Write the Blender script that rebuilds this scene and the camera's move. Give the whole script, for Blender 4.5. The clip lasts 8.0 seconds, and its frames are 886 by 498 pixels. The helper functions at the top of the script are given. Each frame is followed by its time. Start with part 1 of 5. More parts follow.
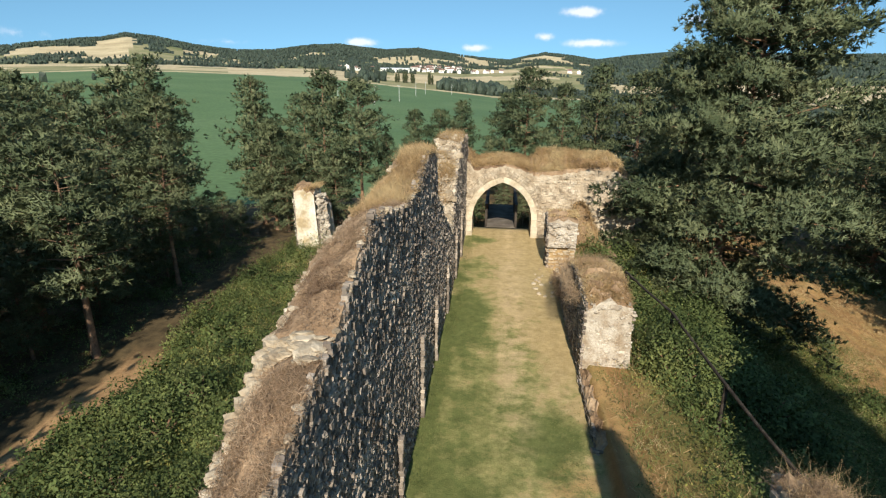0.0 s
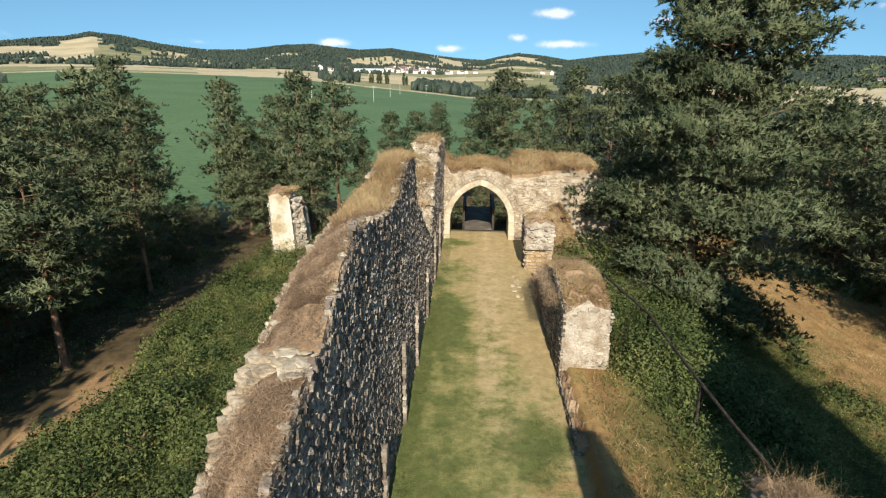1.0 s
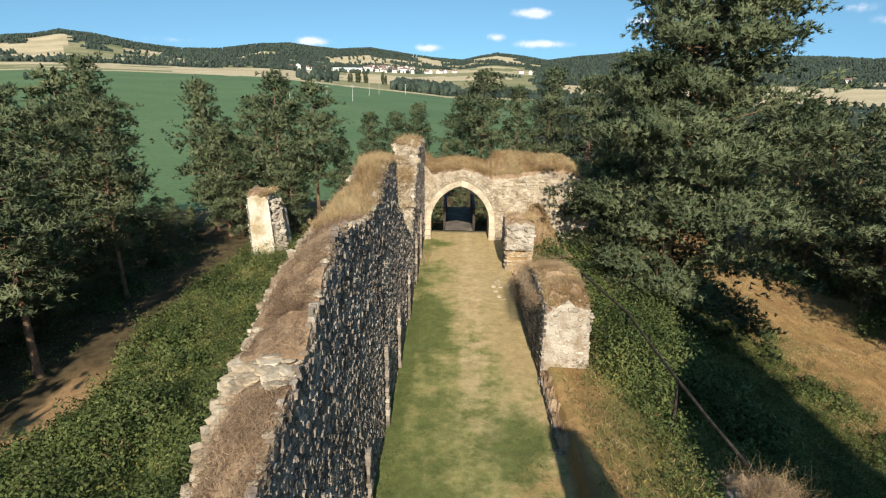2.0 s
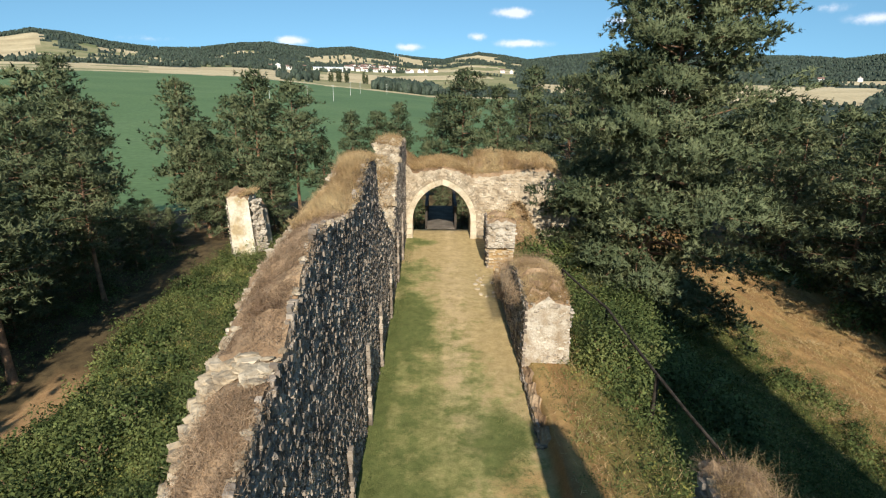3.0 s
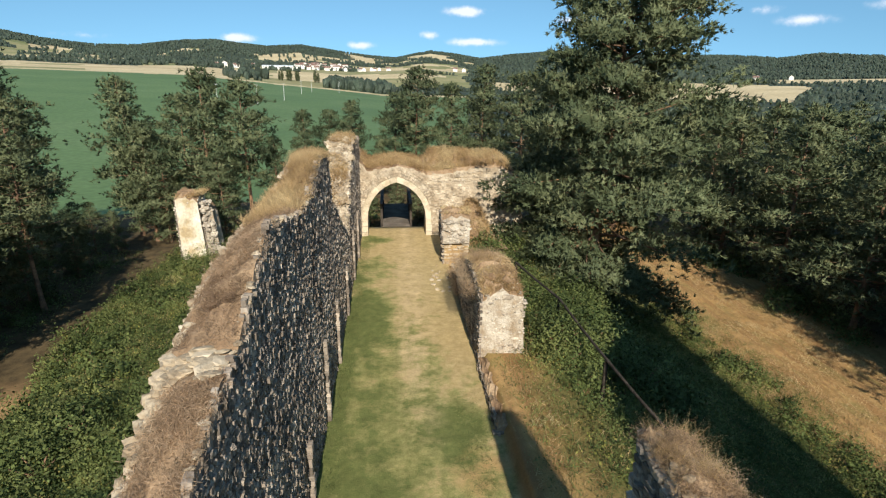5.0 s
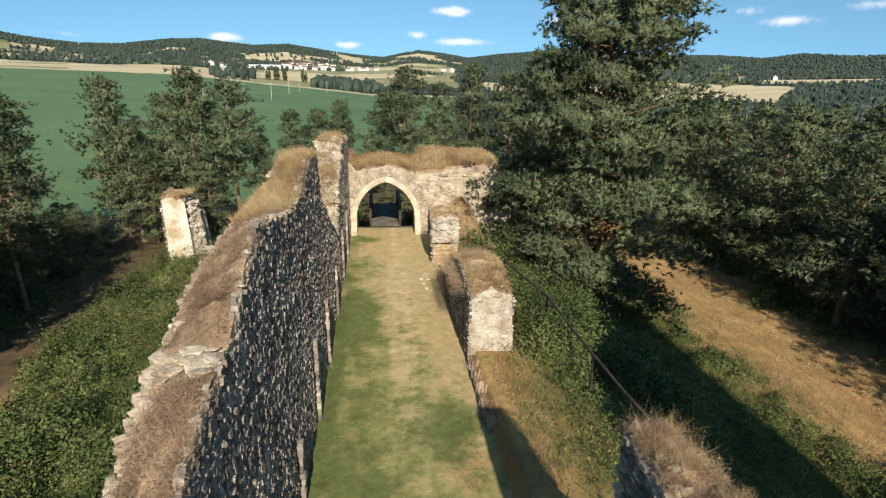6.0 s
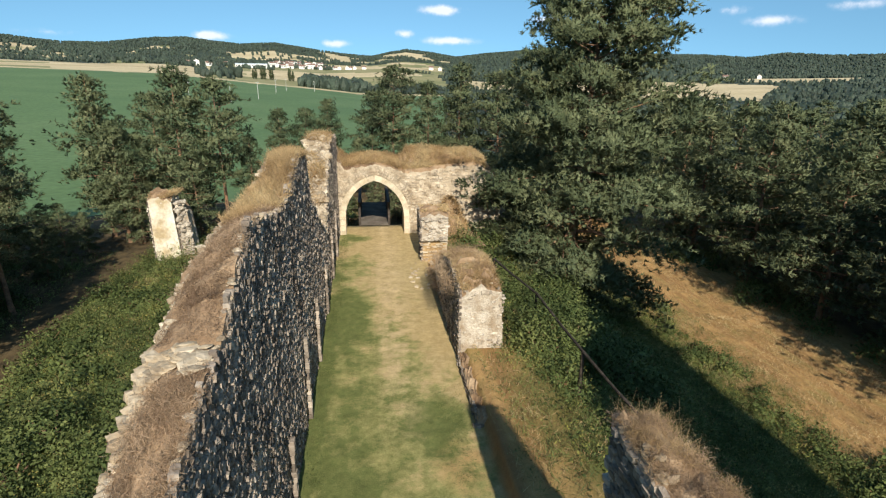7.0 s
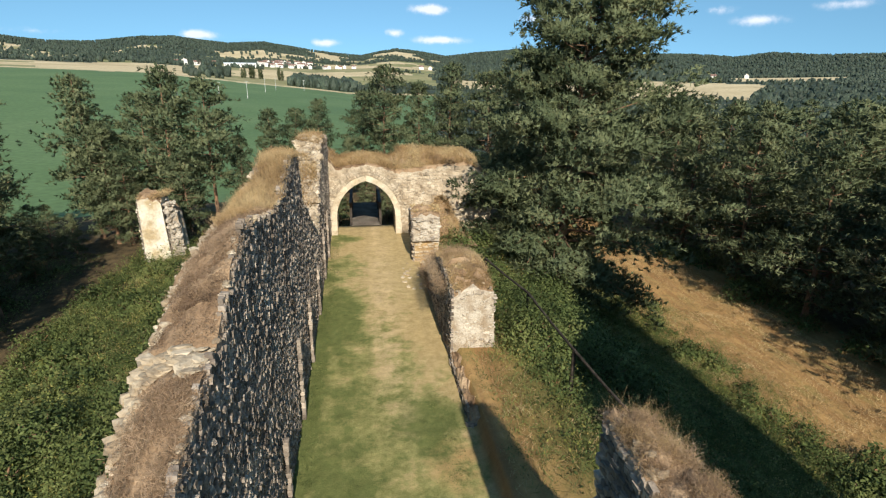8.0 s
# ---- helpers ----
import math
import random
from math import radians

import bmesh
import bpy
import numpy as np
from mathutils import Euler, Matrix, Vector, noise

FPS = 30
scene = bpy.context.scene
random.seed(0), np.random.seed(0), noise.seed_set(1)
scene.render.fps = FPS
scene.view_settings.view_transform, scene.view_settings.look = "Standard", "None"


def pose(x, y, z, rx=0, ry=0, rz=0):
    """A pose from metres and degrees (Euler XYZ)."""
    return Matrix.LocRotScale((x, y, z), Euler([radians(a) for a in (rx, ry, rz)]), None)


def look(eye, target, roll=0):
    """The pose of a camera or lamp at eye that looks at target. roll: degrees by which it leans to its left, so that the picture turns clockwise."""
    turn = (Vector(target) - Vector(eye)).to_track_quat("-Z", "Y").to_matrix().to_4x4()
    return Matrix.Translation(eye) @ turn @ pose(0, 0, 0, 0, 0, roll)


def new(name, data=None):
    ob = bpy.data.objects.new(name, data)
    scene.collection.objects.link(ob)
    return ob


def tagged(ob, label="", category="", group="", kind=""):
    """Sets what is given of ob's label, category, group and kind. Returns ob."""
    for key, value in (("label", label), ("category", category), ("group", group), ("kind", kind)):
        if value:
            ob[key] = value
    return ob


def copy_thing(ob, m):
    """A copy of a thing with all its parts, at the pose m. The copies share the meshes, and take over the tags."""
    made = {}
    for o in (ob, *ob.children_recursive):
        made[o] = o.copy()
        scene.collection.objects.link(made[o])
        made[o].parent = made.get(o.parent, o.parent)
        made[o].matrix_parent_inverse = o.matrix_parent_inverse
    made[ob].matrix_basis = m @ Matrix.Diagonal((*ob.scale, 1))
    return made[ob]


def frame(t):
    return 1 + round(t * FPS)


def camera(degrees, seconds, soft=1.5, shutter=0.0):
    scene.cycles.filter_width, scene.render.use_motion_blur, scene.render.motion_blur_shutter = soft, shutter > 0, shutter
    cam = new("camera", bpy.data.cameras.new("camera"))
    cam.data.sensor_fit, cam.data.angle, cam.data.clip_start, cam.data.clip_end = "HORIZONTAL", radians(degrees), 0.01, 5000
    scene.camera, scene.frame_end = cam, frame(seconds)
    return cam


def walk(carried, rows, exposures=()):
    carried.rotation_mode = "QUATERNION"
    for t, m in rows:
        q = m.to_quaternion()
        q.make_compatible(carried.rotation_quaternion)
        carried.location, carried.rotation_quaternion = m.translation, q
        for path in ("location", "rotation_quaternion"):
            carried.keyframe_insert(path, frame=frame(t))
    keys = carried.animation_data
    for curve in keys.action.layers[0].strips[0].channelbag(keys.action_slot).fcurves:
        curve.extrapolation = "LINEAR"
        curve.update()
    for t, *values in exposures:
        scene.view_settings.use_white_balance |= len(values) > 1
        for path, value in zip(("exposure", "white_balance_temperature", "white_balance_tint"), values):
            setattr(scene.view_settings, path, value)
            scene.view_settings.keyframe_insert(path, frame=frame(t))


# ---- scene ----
cam = camera(79.5, 8.0, soft=1.2)
PATH = [
    (0, (0.084, -1.781, 7.911), (-0.116, 0.111, 7.294), 0.6),
    (0.5, (0.075, -1.774, 7.945), (-0.081, 0.122, 7.327), 0.5),
    (1, (0.004, -1.754, 8.034), (-0.109, 0.146, 7.42), 0.6),
    (1.5, (-0.027, -1.769, 8.126), (-0.101, 0.133, 7.511), 0.7),
    (3, (0.051, -1.85, 8.106), (0.073, 0.053, 7.489), 0.7),
    (3.5, (0.085, -1.906, 8.089), (0.141, -0.005, 7.47), 0.6),
    (4, (0.095, -1.972, 8.086), (0.186, -0.073, 7.466), 0.7),
    (4.5, (0.11, -2.044, 8.082), (0.254, -0.149, 7.462), 0.7),
    (6, (0.103, -2.171, 8.07), (0.325, -0.283, 7.45), 0.8),
    (6.5, (0.087, -2.214, 8.069), (0.331, -0.329, 7.447), 0.8),
    (7, (0.075, -2.249, 8.066), (0.338, -0.367, 7.443), 0.8),
    (7.5, (0.051, -2.277, 8.073), (0.332, -0.398, 7.45), 0.8),
    (8, (0.04, -2.317, 8.118), (0.336, -0.44, 7.493), 0.8),
]
walk(cam, [(t, look(eye, target, roll)) for t, eye, target, roll in PATH])

# ---- light ----
SUN = Vector((0.035, -1.0, 0.66)).normalized()
world = bpy.data.worlds.new("sky")
scene.world = world
world.use_nodes = True
wn, wl = world.node_tree.nodes, world.node_tree.links
wn.clear()
sky = wn.new("ShaderNodeTexSky")
sky.sky_type = "NISHITA"
sky.sun_disc = False
sky.sun_elevation = math.asin(SUN.z)
sky.sun_rotation = math.atan2(SUN.x, SUN.y)
sky.altitude, sky.air_density, sky.dust_density, sky.ozone_density = 600, 1.0, 0.3, 1.4
backg = wn.new("ShaderNodeBackground")
backg.inputs[1].default_value = 0.135
wout = wn.new("ShaderNodeOutputWorld")
wl.new(backg.outputs[0], wout.inputs[0])
sky_co = wn.new("ShaderNodeTexCoord")
sky_up = wn.new("ShaderNodeVectorMath")
sky_up.inputs[1].default_value = (0, 0, 0.2)
sky_norm = wn.new("ShaderNodeVectorMath")
sky_norm.operation = "NORMALIZE"
wl.new(sky_co.outputs["Generated"], sky_up.inputs[0])
wl.new(sky_up.outputs[0], sky_norm.inputs[0])
wl.new(sky_norm.outputs[0], sky.inputs["Vector"])


def sky_clouds():
    """Small fair-weather clouds: soft ellipses of direction, frayed by noise."""
    geo = wn.new("ShaderNodeTexCoord")
    warp = wn.new("ShaderNodeTexNoise")
    warp.inputs["Scale"].default_value = 28
    warp.inputs["Detail"].default_value = 7
    warp.inputs["Roughness"].default_value = 0.62
    wl.new(geo.outputs["Generated"], warp.inputs["Vector"])
    total = None
    # azimuth, elevation, half width, half height (degrees), weight
    for az, el, w, h, k in CLOUDS:
        a, e = radians(az), radians(el)
        d = Vector((math.sin(a) * math.cos(e), math.cos(a) * math.cos(e), math.sin(e)))
        sub = wn.new("ShaderNodeVectorMath")
        sub.operation = "SUBTRACT"
        sub.inputs[1].default_value = d
        wl.new(geo.outputs["Generated"], sub.inputs[0])
        rot = wn.new("ShaderNodeMapping")
        rot.inputs["Rotation"].default_value = (0, 0, a)
        rot.inputs["Scale"].default_value = (1 / radians(w), 0.0, 1 / radians(h))
        wl.new(sub.outputs[0], rot.inputs["Vector"])
        ln = wn.new("ShaderNodeVectorMath")
        ln.operation = "LENGTH"
        wl.new(rot.outputs[0], ln.inputs[0])
        mr = wn.new("ShaderNodeMapRange")
        mr.inputs["From Min"].default_value, mr.inputs["From Max"].default_value = 1.3, 0.0
        mr.inputs["To Min"].default_value, mr.inputs["To Max"].default_value = 0.0, k
        wl.new(ln.outputs["Value"], mr.inputs["Value"])
        if total is None:
            total = mr.outputs[0]
        else:
            mx = wn.new("ShaderNodeMath")
            mx.operation = "MAXIMUM"
            wl.new(total, mx.inputs[0])
            wl.new(mr.outputs[0], mx.inputs[1])
            total = mx.outputs[0]
    mul = wn.new("ShaderNodeMath")
    mul.operation = "MULTIPLY_ADD"
    mul.inputs[1].default_value = 1.0
    mul.inputs[2].default_value = -0.5
    wl.new(warp.outputs["Fac"], mul.inputs[0])
    add = wn.new("ShaderNodeMath")
    add.operation = "MULTIPLY_ADD"
    add.inputs[1].default_value = 2.6
    wl.new(mul.outputs[0], add.inputs[0])
    wl.new(total, add.inputs[2])
    gate = wn.new("ShaderNodeMath")
    gate.operation = "MULTIPLY"
    wl.new(add.outputs[0], gate.inputs[0])
    wl.new(total, gate.inputs[1])
    soft = wn.new("ShaderNodeMapRange")
    soft.interpolation_type = "SMOOTHSTEP"
    soft.inputs["From Min"].default_value, soft.inputs["From Max"].default_value = 0.08, 0.75
    soft.inputs["To Max"].default_value = 0.85
    wl.new(gate.outputs[0], soft.inputs["Value"])
    mix = wn.new("ShaderNodeMix")
    mix.data_type = "RGBA"
    mix.inputs["B"].default_value = (6.4, 6.6, 7.2, 1)
    wl.new(soft.outputs[0], mix.inputs["Factor"])
    tint = wn.new("ShaderNodeMix")
    tint.data_type, tint.blend_type = "RGBA", "MULTIPLY"
    tint.inputs["Factor"].default_value = 1.0
    tint.inputs["B"].default_value = (0.71, 0.99, 0.97, 1)
    wl.new(sky.outputs[0], tint.inputs["A"])
    wl.new(tint.outputs["Result"], mix.inputs["A"])
    wl.new(mix.outputs["Result"], backg.inputs[0])


CLOUDS = [(-14.5, 3.15, 2.4, 0.6, 1.0), (-3.1, 2.75, 2.0, 0.55, 0.9), (3.7, 3.75, 1.3, 0.6, 1.0), (8.3, 3.2, 3.4, 0.55, 1.0),
          (7.4, 6.0, 2.8, 0.65, 1.1), (17.8, 5.2, 2.2, 0.6, 0.9), (37.4, 4.8, 2.4, 0.7, 0.8), (33.9, 5.75, 2.0, 0.6, 0.7), (30.1, 6.6, 2.0, 0.4, 0.6),
          (43.1, 5.8, 2.4, 0.6, 0.7), (-43.0, 3.0, 4.5, 0.8, 0.6), (-27.0, 2.9, 4.0, 0.5, 0.5), (-75, 9, 7, 2, 0.8),
          (95, 12, 8, 2, 0.8), (150, 14, 10, 3, 0.8), (-140, 11, 9, 2.5, 0.8)]
sky_clouds()
sun = new("sun", bpy.data.lights.new("sun", "SUN"))
sun.data.energy, sun.data.angle, sun.data.color = 5.4, radians(0.53), (1.0, 0.91, 0.76)
sun.matrix_world = look((0, 0, 60), Vector((0, 0, 60)) - SUN)
scene.view_settings.exposure = 0.3


# ---- materials ----
def material(name, colors, scale, rough=0.9, bump=0.3, fine=8.0, spread=(0.35, 0.65), random_amount=0.0, island=False, detail=6.0):
    """Colours mixed by coarse noise, broken up by a finer one, with relief of the same grain."""
    m = bpy.data.materials.new(name)
    m.use_nodes = True
    n, l = m.node_tree.nodes, m.node_tree.links
    b = n["Principled BSDF"]
    b.inputs["Roughness"].default_value = rough
    b.inputs["Specular IOR Level"].default_value = 0.25
    co = n.new("ShaderNodeNewGeometry")
    nz = n.new("ShaderNodeTexNoise")
    nz.inputs["Scale"].default_value, nz.inputs["Detail"].default_value = scale, detail
    nz.inputs["Roughness"].default_value = 0.6
    l.new(co.outputs["Position"], nz.inputs["Vector"])
    ramp = n.new("ShaderNodeValToRGB")
    els = ramp.color_ramp.elements
    while len(els) < len(colors):
        els.new(0.5)
    for i, c in enumerate(colors):
        els[i].position = spread[0] + (spread[1] - spread[0]) * i / max(1, len(colors) - 1)
        els[i].color = (*c, 1)
    l.new(nz.outputs["Fac"], ramp.inputs["Fac"])
    nf = n.new("ShaderNodeTexNoise")
    nf.inputs["Scale"].default_value, nf.inputs["Detail"].default_value = scale * fine, 5.0
    l.new(co.outputs["Position"], nf.inputs["Vector"])
    val = n.new("ShaderNodeMapRange")
    val.inputs["To Min"].default_value, val.inputs["To Max"].default_value = 0.55, 1.45
    l.new(nf.outputs["Fac"], val.inputs["Value"])
    last = val.outputs[0]
    if random_amount:
        src = co.outputs["Random Per Island"] if island else n.new("ShaderNodeObjectInfo").outputs["Random"]
        rr = n.new("ShaderNodeMapRange")
        rr.inputs["To Min"].default_value, rr.inputs["To Max"].default_value = 1 - random_amount, 1 + random_amount
        l.new(src, rr.inputs["Value"])
        mm = n.new("ShaderNodeMath")
        mm.operation = "MULTIPLY"
        l.new(last, mm.inputs[0])
        l.new(rr.outputs[0], mm.inputs[1])
        last = mm.outputs[0]
    mul = n.new("ShaderNodeMix")
    mul.data_type, mul.blend_type = "RGBA", "MULTIPLY"
    mul.inputs["Factor"].default_value = 1.0
    l.new(ramp.outputs[0], mul.inputs["A"])
    l.new(last, mul.inputs["B"])
    l.new(mul.outputs["Result"], b.inputs["Base Color"])
    if bump:
        bp = n.new("ShaderNodeBump")
        bp.inputs["Strength"].default_value, bp.inputs["Distance"].default_value = bump, 0.04
        l.new(nf.outputs["Fac"], bp.inputs["Height"])
        l.new(bp.outputs[0], b.inputs["Normal"])
    return m


def foliage(name, colors, amount=0.35, through_light=0.25):
    """Leaf material: varied leaf by leaf, a little light shining through."""
    m = material(name, colors, 0.6, 0.65, 0.0, 6.0, (0.36, 0.64), amount, True, 3.0)
    n, l = m.node_tree.nodes, m.node_tree.links
    b = n["Principled BSDF"]
    tr = n.new("ShaderNodeBsdfTranslucent")
    mx = n.new("ShaderNodeMixShader")
    mx.inputs[0].default_value = through_light
    col = b.inputs["Base Color"].links[0].from_socket
    l.new(col, tr.inputs[0])
    l.new(b.outputs[0], mx.inputs[1])
    l.new(tr.outputs[0], mx.inputs[2])
    l.new(mx.outputs[0], n["Material Output"].inputs[0])
    return m


# grey rubble and mortar: darker than the pale ones, shade on wall faces included
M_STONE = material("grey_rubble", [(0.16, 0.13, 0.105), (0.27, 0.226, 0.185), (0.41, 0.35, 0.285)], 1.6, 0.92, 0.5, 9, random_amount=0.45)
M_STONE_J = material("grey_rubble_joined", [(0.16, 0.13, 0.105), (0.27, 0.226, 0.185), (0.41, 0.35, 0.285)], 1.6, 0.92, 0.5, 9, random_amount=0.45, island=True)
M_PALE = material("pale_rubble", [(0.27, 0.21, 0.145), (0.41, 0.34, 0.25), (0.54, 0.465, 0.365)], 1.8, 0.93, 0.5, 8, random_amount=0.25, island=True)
# lighter, warmer copy of grey_rubble: sunlight on tops and fallen stones put into colour
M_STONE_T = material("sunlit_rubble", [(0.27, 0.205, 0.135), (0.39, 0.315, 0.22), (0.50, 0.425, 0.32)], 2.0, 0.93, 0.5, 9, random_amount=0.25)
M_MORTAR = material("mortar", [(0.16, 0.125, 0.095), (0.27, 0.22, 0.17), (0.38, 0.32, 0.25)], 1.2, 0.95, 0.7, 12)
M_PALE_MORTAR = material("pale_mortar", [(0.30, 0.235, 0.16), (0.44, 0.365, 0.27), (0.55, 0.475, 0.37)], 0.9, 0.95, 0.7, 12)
M_DRESSED = material("dressed_sandstone", [(0.44, 0.36, 0.25), (0.54, 0.46, 0.34), (0.61, 0.53, 0.41)], 2.5, 0.9, 0.3, 10, random_amount=0.1)
M_PLASTER = material("lime_plaster", [(0.42, 0.33, 0.20), (0.62, 0.55, 0.43), (0.72, 0.68, 0.60)], 0.9, 0.92, 0.6, 7)
M_LIME = material("lime_mortar", [(0.31, 0.24, 0.165), (0.43, 0.37, 0.295), (0.54, 0.49, 0.415)], 2.4, 0.95, 0.9, 9)
M_TAWNY = material("tawny_mortar", [(0.26, 0.165, 0.08), (0.38, 0.26, 0.13), (0.47, 0.34, 0.19)], 2.0, 0.95, 0.8, 9)
M_FIELD = material("field_stone", [(0.22, 0.185, 0.145), (0.40, 0.35, 0.285), (0.56, 0.50, 0.42)], 2.2, 0.92, 0.5, 8, random_amount=0.45, island=True)
M_TURF = material("dry_turf", [(0.18, 0.115, 0.068), (0.30, 0.205, 0.125), (0.40, 0.29, 0.185)], 1.3, 0.97, 0.8, 14)
M_DRYGRASS = foliage("dry_grass", [(0.30, 0.20, 0.10), (0.44, 0.31, 0.16), (0.52, 0.40, 0.22)], 0.3, 0.2)
M_DRYBROWN = foliage("dry_brown_grass", [(0.21, 0.14, 0.09), (0.34, 0.24, 0.155), (0.45, 0.34, 0.23)], 0.4, 0.25)
M_NEEDLE = foliage("pine_needles", [(0.070, 0.094, 0.046), (0.116, 0.142, 0.070), (0.168, 0.186, 0.094)], 0.25, 0.15)
M_LEAF = foliage("green_leaves", [(0.074, 0.104, 0.034), (0.130, 0.166, 0.054), (0.205, 0.228, 0.078)], 0.4, 0.35)
M_LEAF_Y = foliage("yellow_green_leaves", [(0.17, 0.18, 0.045), (0.26, 0.25, 0.065), (0.34, 0.28, 0.10)], 0.4, 0.3)
M_BARK = material("pine_bark", [(0.10, 0.065, 0.045), (0.20, 0.125, 0.08), (0.33, 0.19, 0.11)], 2.0, 0.95, 0.8, 8)
M_WOOD = material("weathered_wood", [(0.04, 0.032, 0.026), (0.07, 0.058, 0.048), (0.11, 0.09, 0.075)], 2.0, 0.85, 0.3, 10)
M_RAIL = material("dark_poles", [(0.022, 0.017, 0.014), (0.04, 0.032, 0.026), (0.075, 0.06, 0.048)], 6.0, 0.95, 0.6, 10)
M_DECK = material("grey_planks", [(0.09, 0.075, 0.06), (0.13, 0.11, 0.09), (0.17, 0.145, 0.12)], 1.5, 0.85, 0.3, 10, random_amount=0.15)
M_FOREST = foliage("far_wood", [(0.026, 0.038, 0.029), (0.040, 0.057, 0.040), (0.055, 0.073, 0.05)], 0.35, 0.0)


def near_ground():
    """Woodland floor, earth track, weedy bank, worn grass path and dry meadow, side by side across the ridge."""
    m = bpy.data.materials.new("hill_turf")
    m.use_nodes = True
    n, l = m.node_tree.nodes, m.node_tree.links
    b = n["Principled BSDF"]
    b.inputs["Roughness"].default_value = 0.97
    b.inputs["Specular IOR Level"].default_value = 0.1
    co = n.new("ShaderNodeNewGeometry")

    def tex(scale, detail=5.0, rough=0.6):
        t = n.new("ShaderNodeTexNoise")
        t.inputs["Scale"].default_value, t.inputs["Detail"].default_value, t.inputs["Roughness"].default_value = scale, detail, rough
        l.new(co.outputs["Position"], t.inputs["Vector"])
        return t.outputs["Fac"]

    def calc(op, a, bb, c=None):
        q = n.new("ShaderNodeMath")
        q.operation = op
        for i, v in enumerate((a, bb, c)):
            if v is None:
                continue
            if isinstance(v, (int, float)):
                q.inputs[i].default_value = v
            else:
                l.new(v, q.inputs[i])
        return q.outputs[0]

    def blend(f, a, bb):
        q = n.new("ShaderNodeMix")
        q.data_type = "RGBA"
        l.new(f, q.inputs["Factor"])
        for nm, v in (("A", a), ("B", bb)):
            if isinstance(v, tuple):
                q.inputs[nm].default_value = (*v, 1)
            else:
                l.new(v, q.inputs[nm])
        return q.outputs["Result"]

    def step(v, lo, hi):
        q = n.new("ShaderNodeMapRange")
        q.inputs["From Min"].default_value, q.inputs["From Max"].default_value = lo, hi
        l.new(v, q.inputs["Value"])
        return q.outputs[0]
    sep = n.new("ShaderNodeSeparateXYZ")
    l.new(co.outputs["Position"], sep.inputs[0])
    X, Y = sep.outputs[0], sep.outputs[1]
    coarse, mid, fine, grain = tex(0.42, 5), tex(1.25, 7, 0.7), tex(4.5, 8, 0.75), tex(40, 5, 0.75)
    xw = calc("MULTIPLY_ADD", calc("SUBTRACT", coarse, 0.5), 3.2, calc("MULTIPLY_ADD", calc("SUBTRACT", mid, 0.5), 1.6, X))
    # the path: worn and dry down its middle and towards the gate, greener beside the tall wall
    def spot(x, y, rx, ry):
        dx, dy = calc("MULTIPLY", calc("SUBTRACT", X, x), 1 / rx), calc("MULTIPLY", calc("SUBTRACT", Y, y), 1 / ry)
        return step(calc("ADD", calc("MULTIPLY", dx, dx), calc("MULTIPLY", dy, dy)), 1.5, 0.1)
    dry = calc("MULTIPLY_ADD", X, 0.26, calc("MULTIPLY_ADD", Y, 0.066, -0.82))
    dry = calc("ADD", dry, calc("MULTIPLY", calc("SUBTRACT", mid, 0.5), 3.0))
    dry = calc("ADD", dry, calc("MULTIPLY", calc("SUBTRACT", coarse, 0.5), 2.2))
    for sx, sy, rx, ry, k in ((-0.9, 15.4, 0.85, 2.1, -1.1), (-0.7, 24.3, 0.8, 0.7, -0.9), (1.5, 8.7, 0.8, 1.1, -0.7), (-1.5, 11.5, 0.35, 4.0, -0.5)):
        dry = calc("MULTIPLY_ADD", spot(sx, sy, rx, ry), k, dry)
    lush = blend(step(fine, 0.3, 0.7), (0.088, 0.112, 0.036), (0.175, 0.185, 0.066))
    olive = blend(step(fine, 0.3, 0.7), (0.19, 0.19, 0.07), (0.33, 0.30, 0.125))
    straw = blend(step(fine, 0.3, 0.7), (0.34, 0.255, 0.12), (0.52, 0.40, 0.21))
    path = blend(step(dry, 0.02, 0.5), blend(step(dry, -0.5, 0.02), lush, olive), straw)
    path = blend(calc("MULTIPLY", spot(2.0, 7.1, 0.7, 0.8), step(mid, 0.4, 0.6)), path, (0.40, 0.27, 0.12))
    bare = calc("MULTIPLY", step(calc("ABSOLUTE", calc("SUBTRACT", X, 0.75), None), 0.75, 0.2), calc("MULTIPLY", step(mid, 0.42, 0.66), step(Y, 7.5, 12)))
    path = blend(bare, path, (0.57, 0.43, 0.25))
    weeds = blend(step(mid, 0.35, 0.65), (0.05, 0.075, 0.02), (0.15, 0.14, 0.05))
    mown = n.new("ShaderNodeTexNoise")
    mown.inputs["Scale"].default_value, mown.inputs["Detail"].default_value = 1.0, 6.0
    along = n.new("ShaderNodeMapping")
    along.inputs["Rotation"].default_value = (0, 0, radians(8))
    along.inputs["Scale"].default_value = (2.6, 0.22, 1)
    l.new(co.outputs["Position"], along.inputs["Vector"])
    l.new(along.outputs[0], mown.inputs["Vector"])
    turf = blend(step(calc("MULTIPLY_ADD", coarse, 0.5, calc("MULTIPLY", mid, 0.5)), 0.42, 0.56), (0.25, 0.19, 0.075), (0.43, 0.27, 0.115))
    turf = blend(step(mown.outputs["Fac"], 0.42, 0.62), turf, (0.29, 0.17, 0.075))
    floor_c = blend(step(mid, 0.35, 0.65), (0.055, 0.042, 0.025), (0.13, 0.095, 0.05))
    earth = blend(step(fine, 0.35, 0.65), (0.29, 0.175, 0.085), (0.42, 0.27, 0.14))
    xt = calc("MULTIPLY_ADD", calc("SUBTRACT", mid, 0.5), 0.9, calc("MULTIPLY_ADD", step(Y, 16.5, 22), 1.3, X))
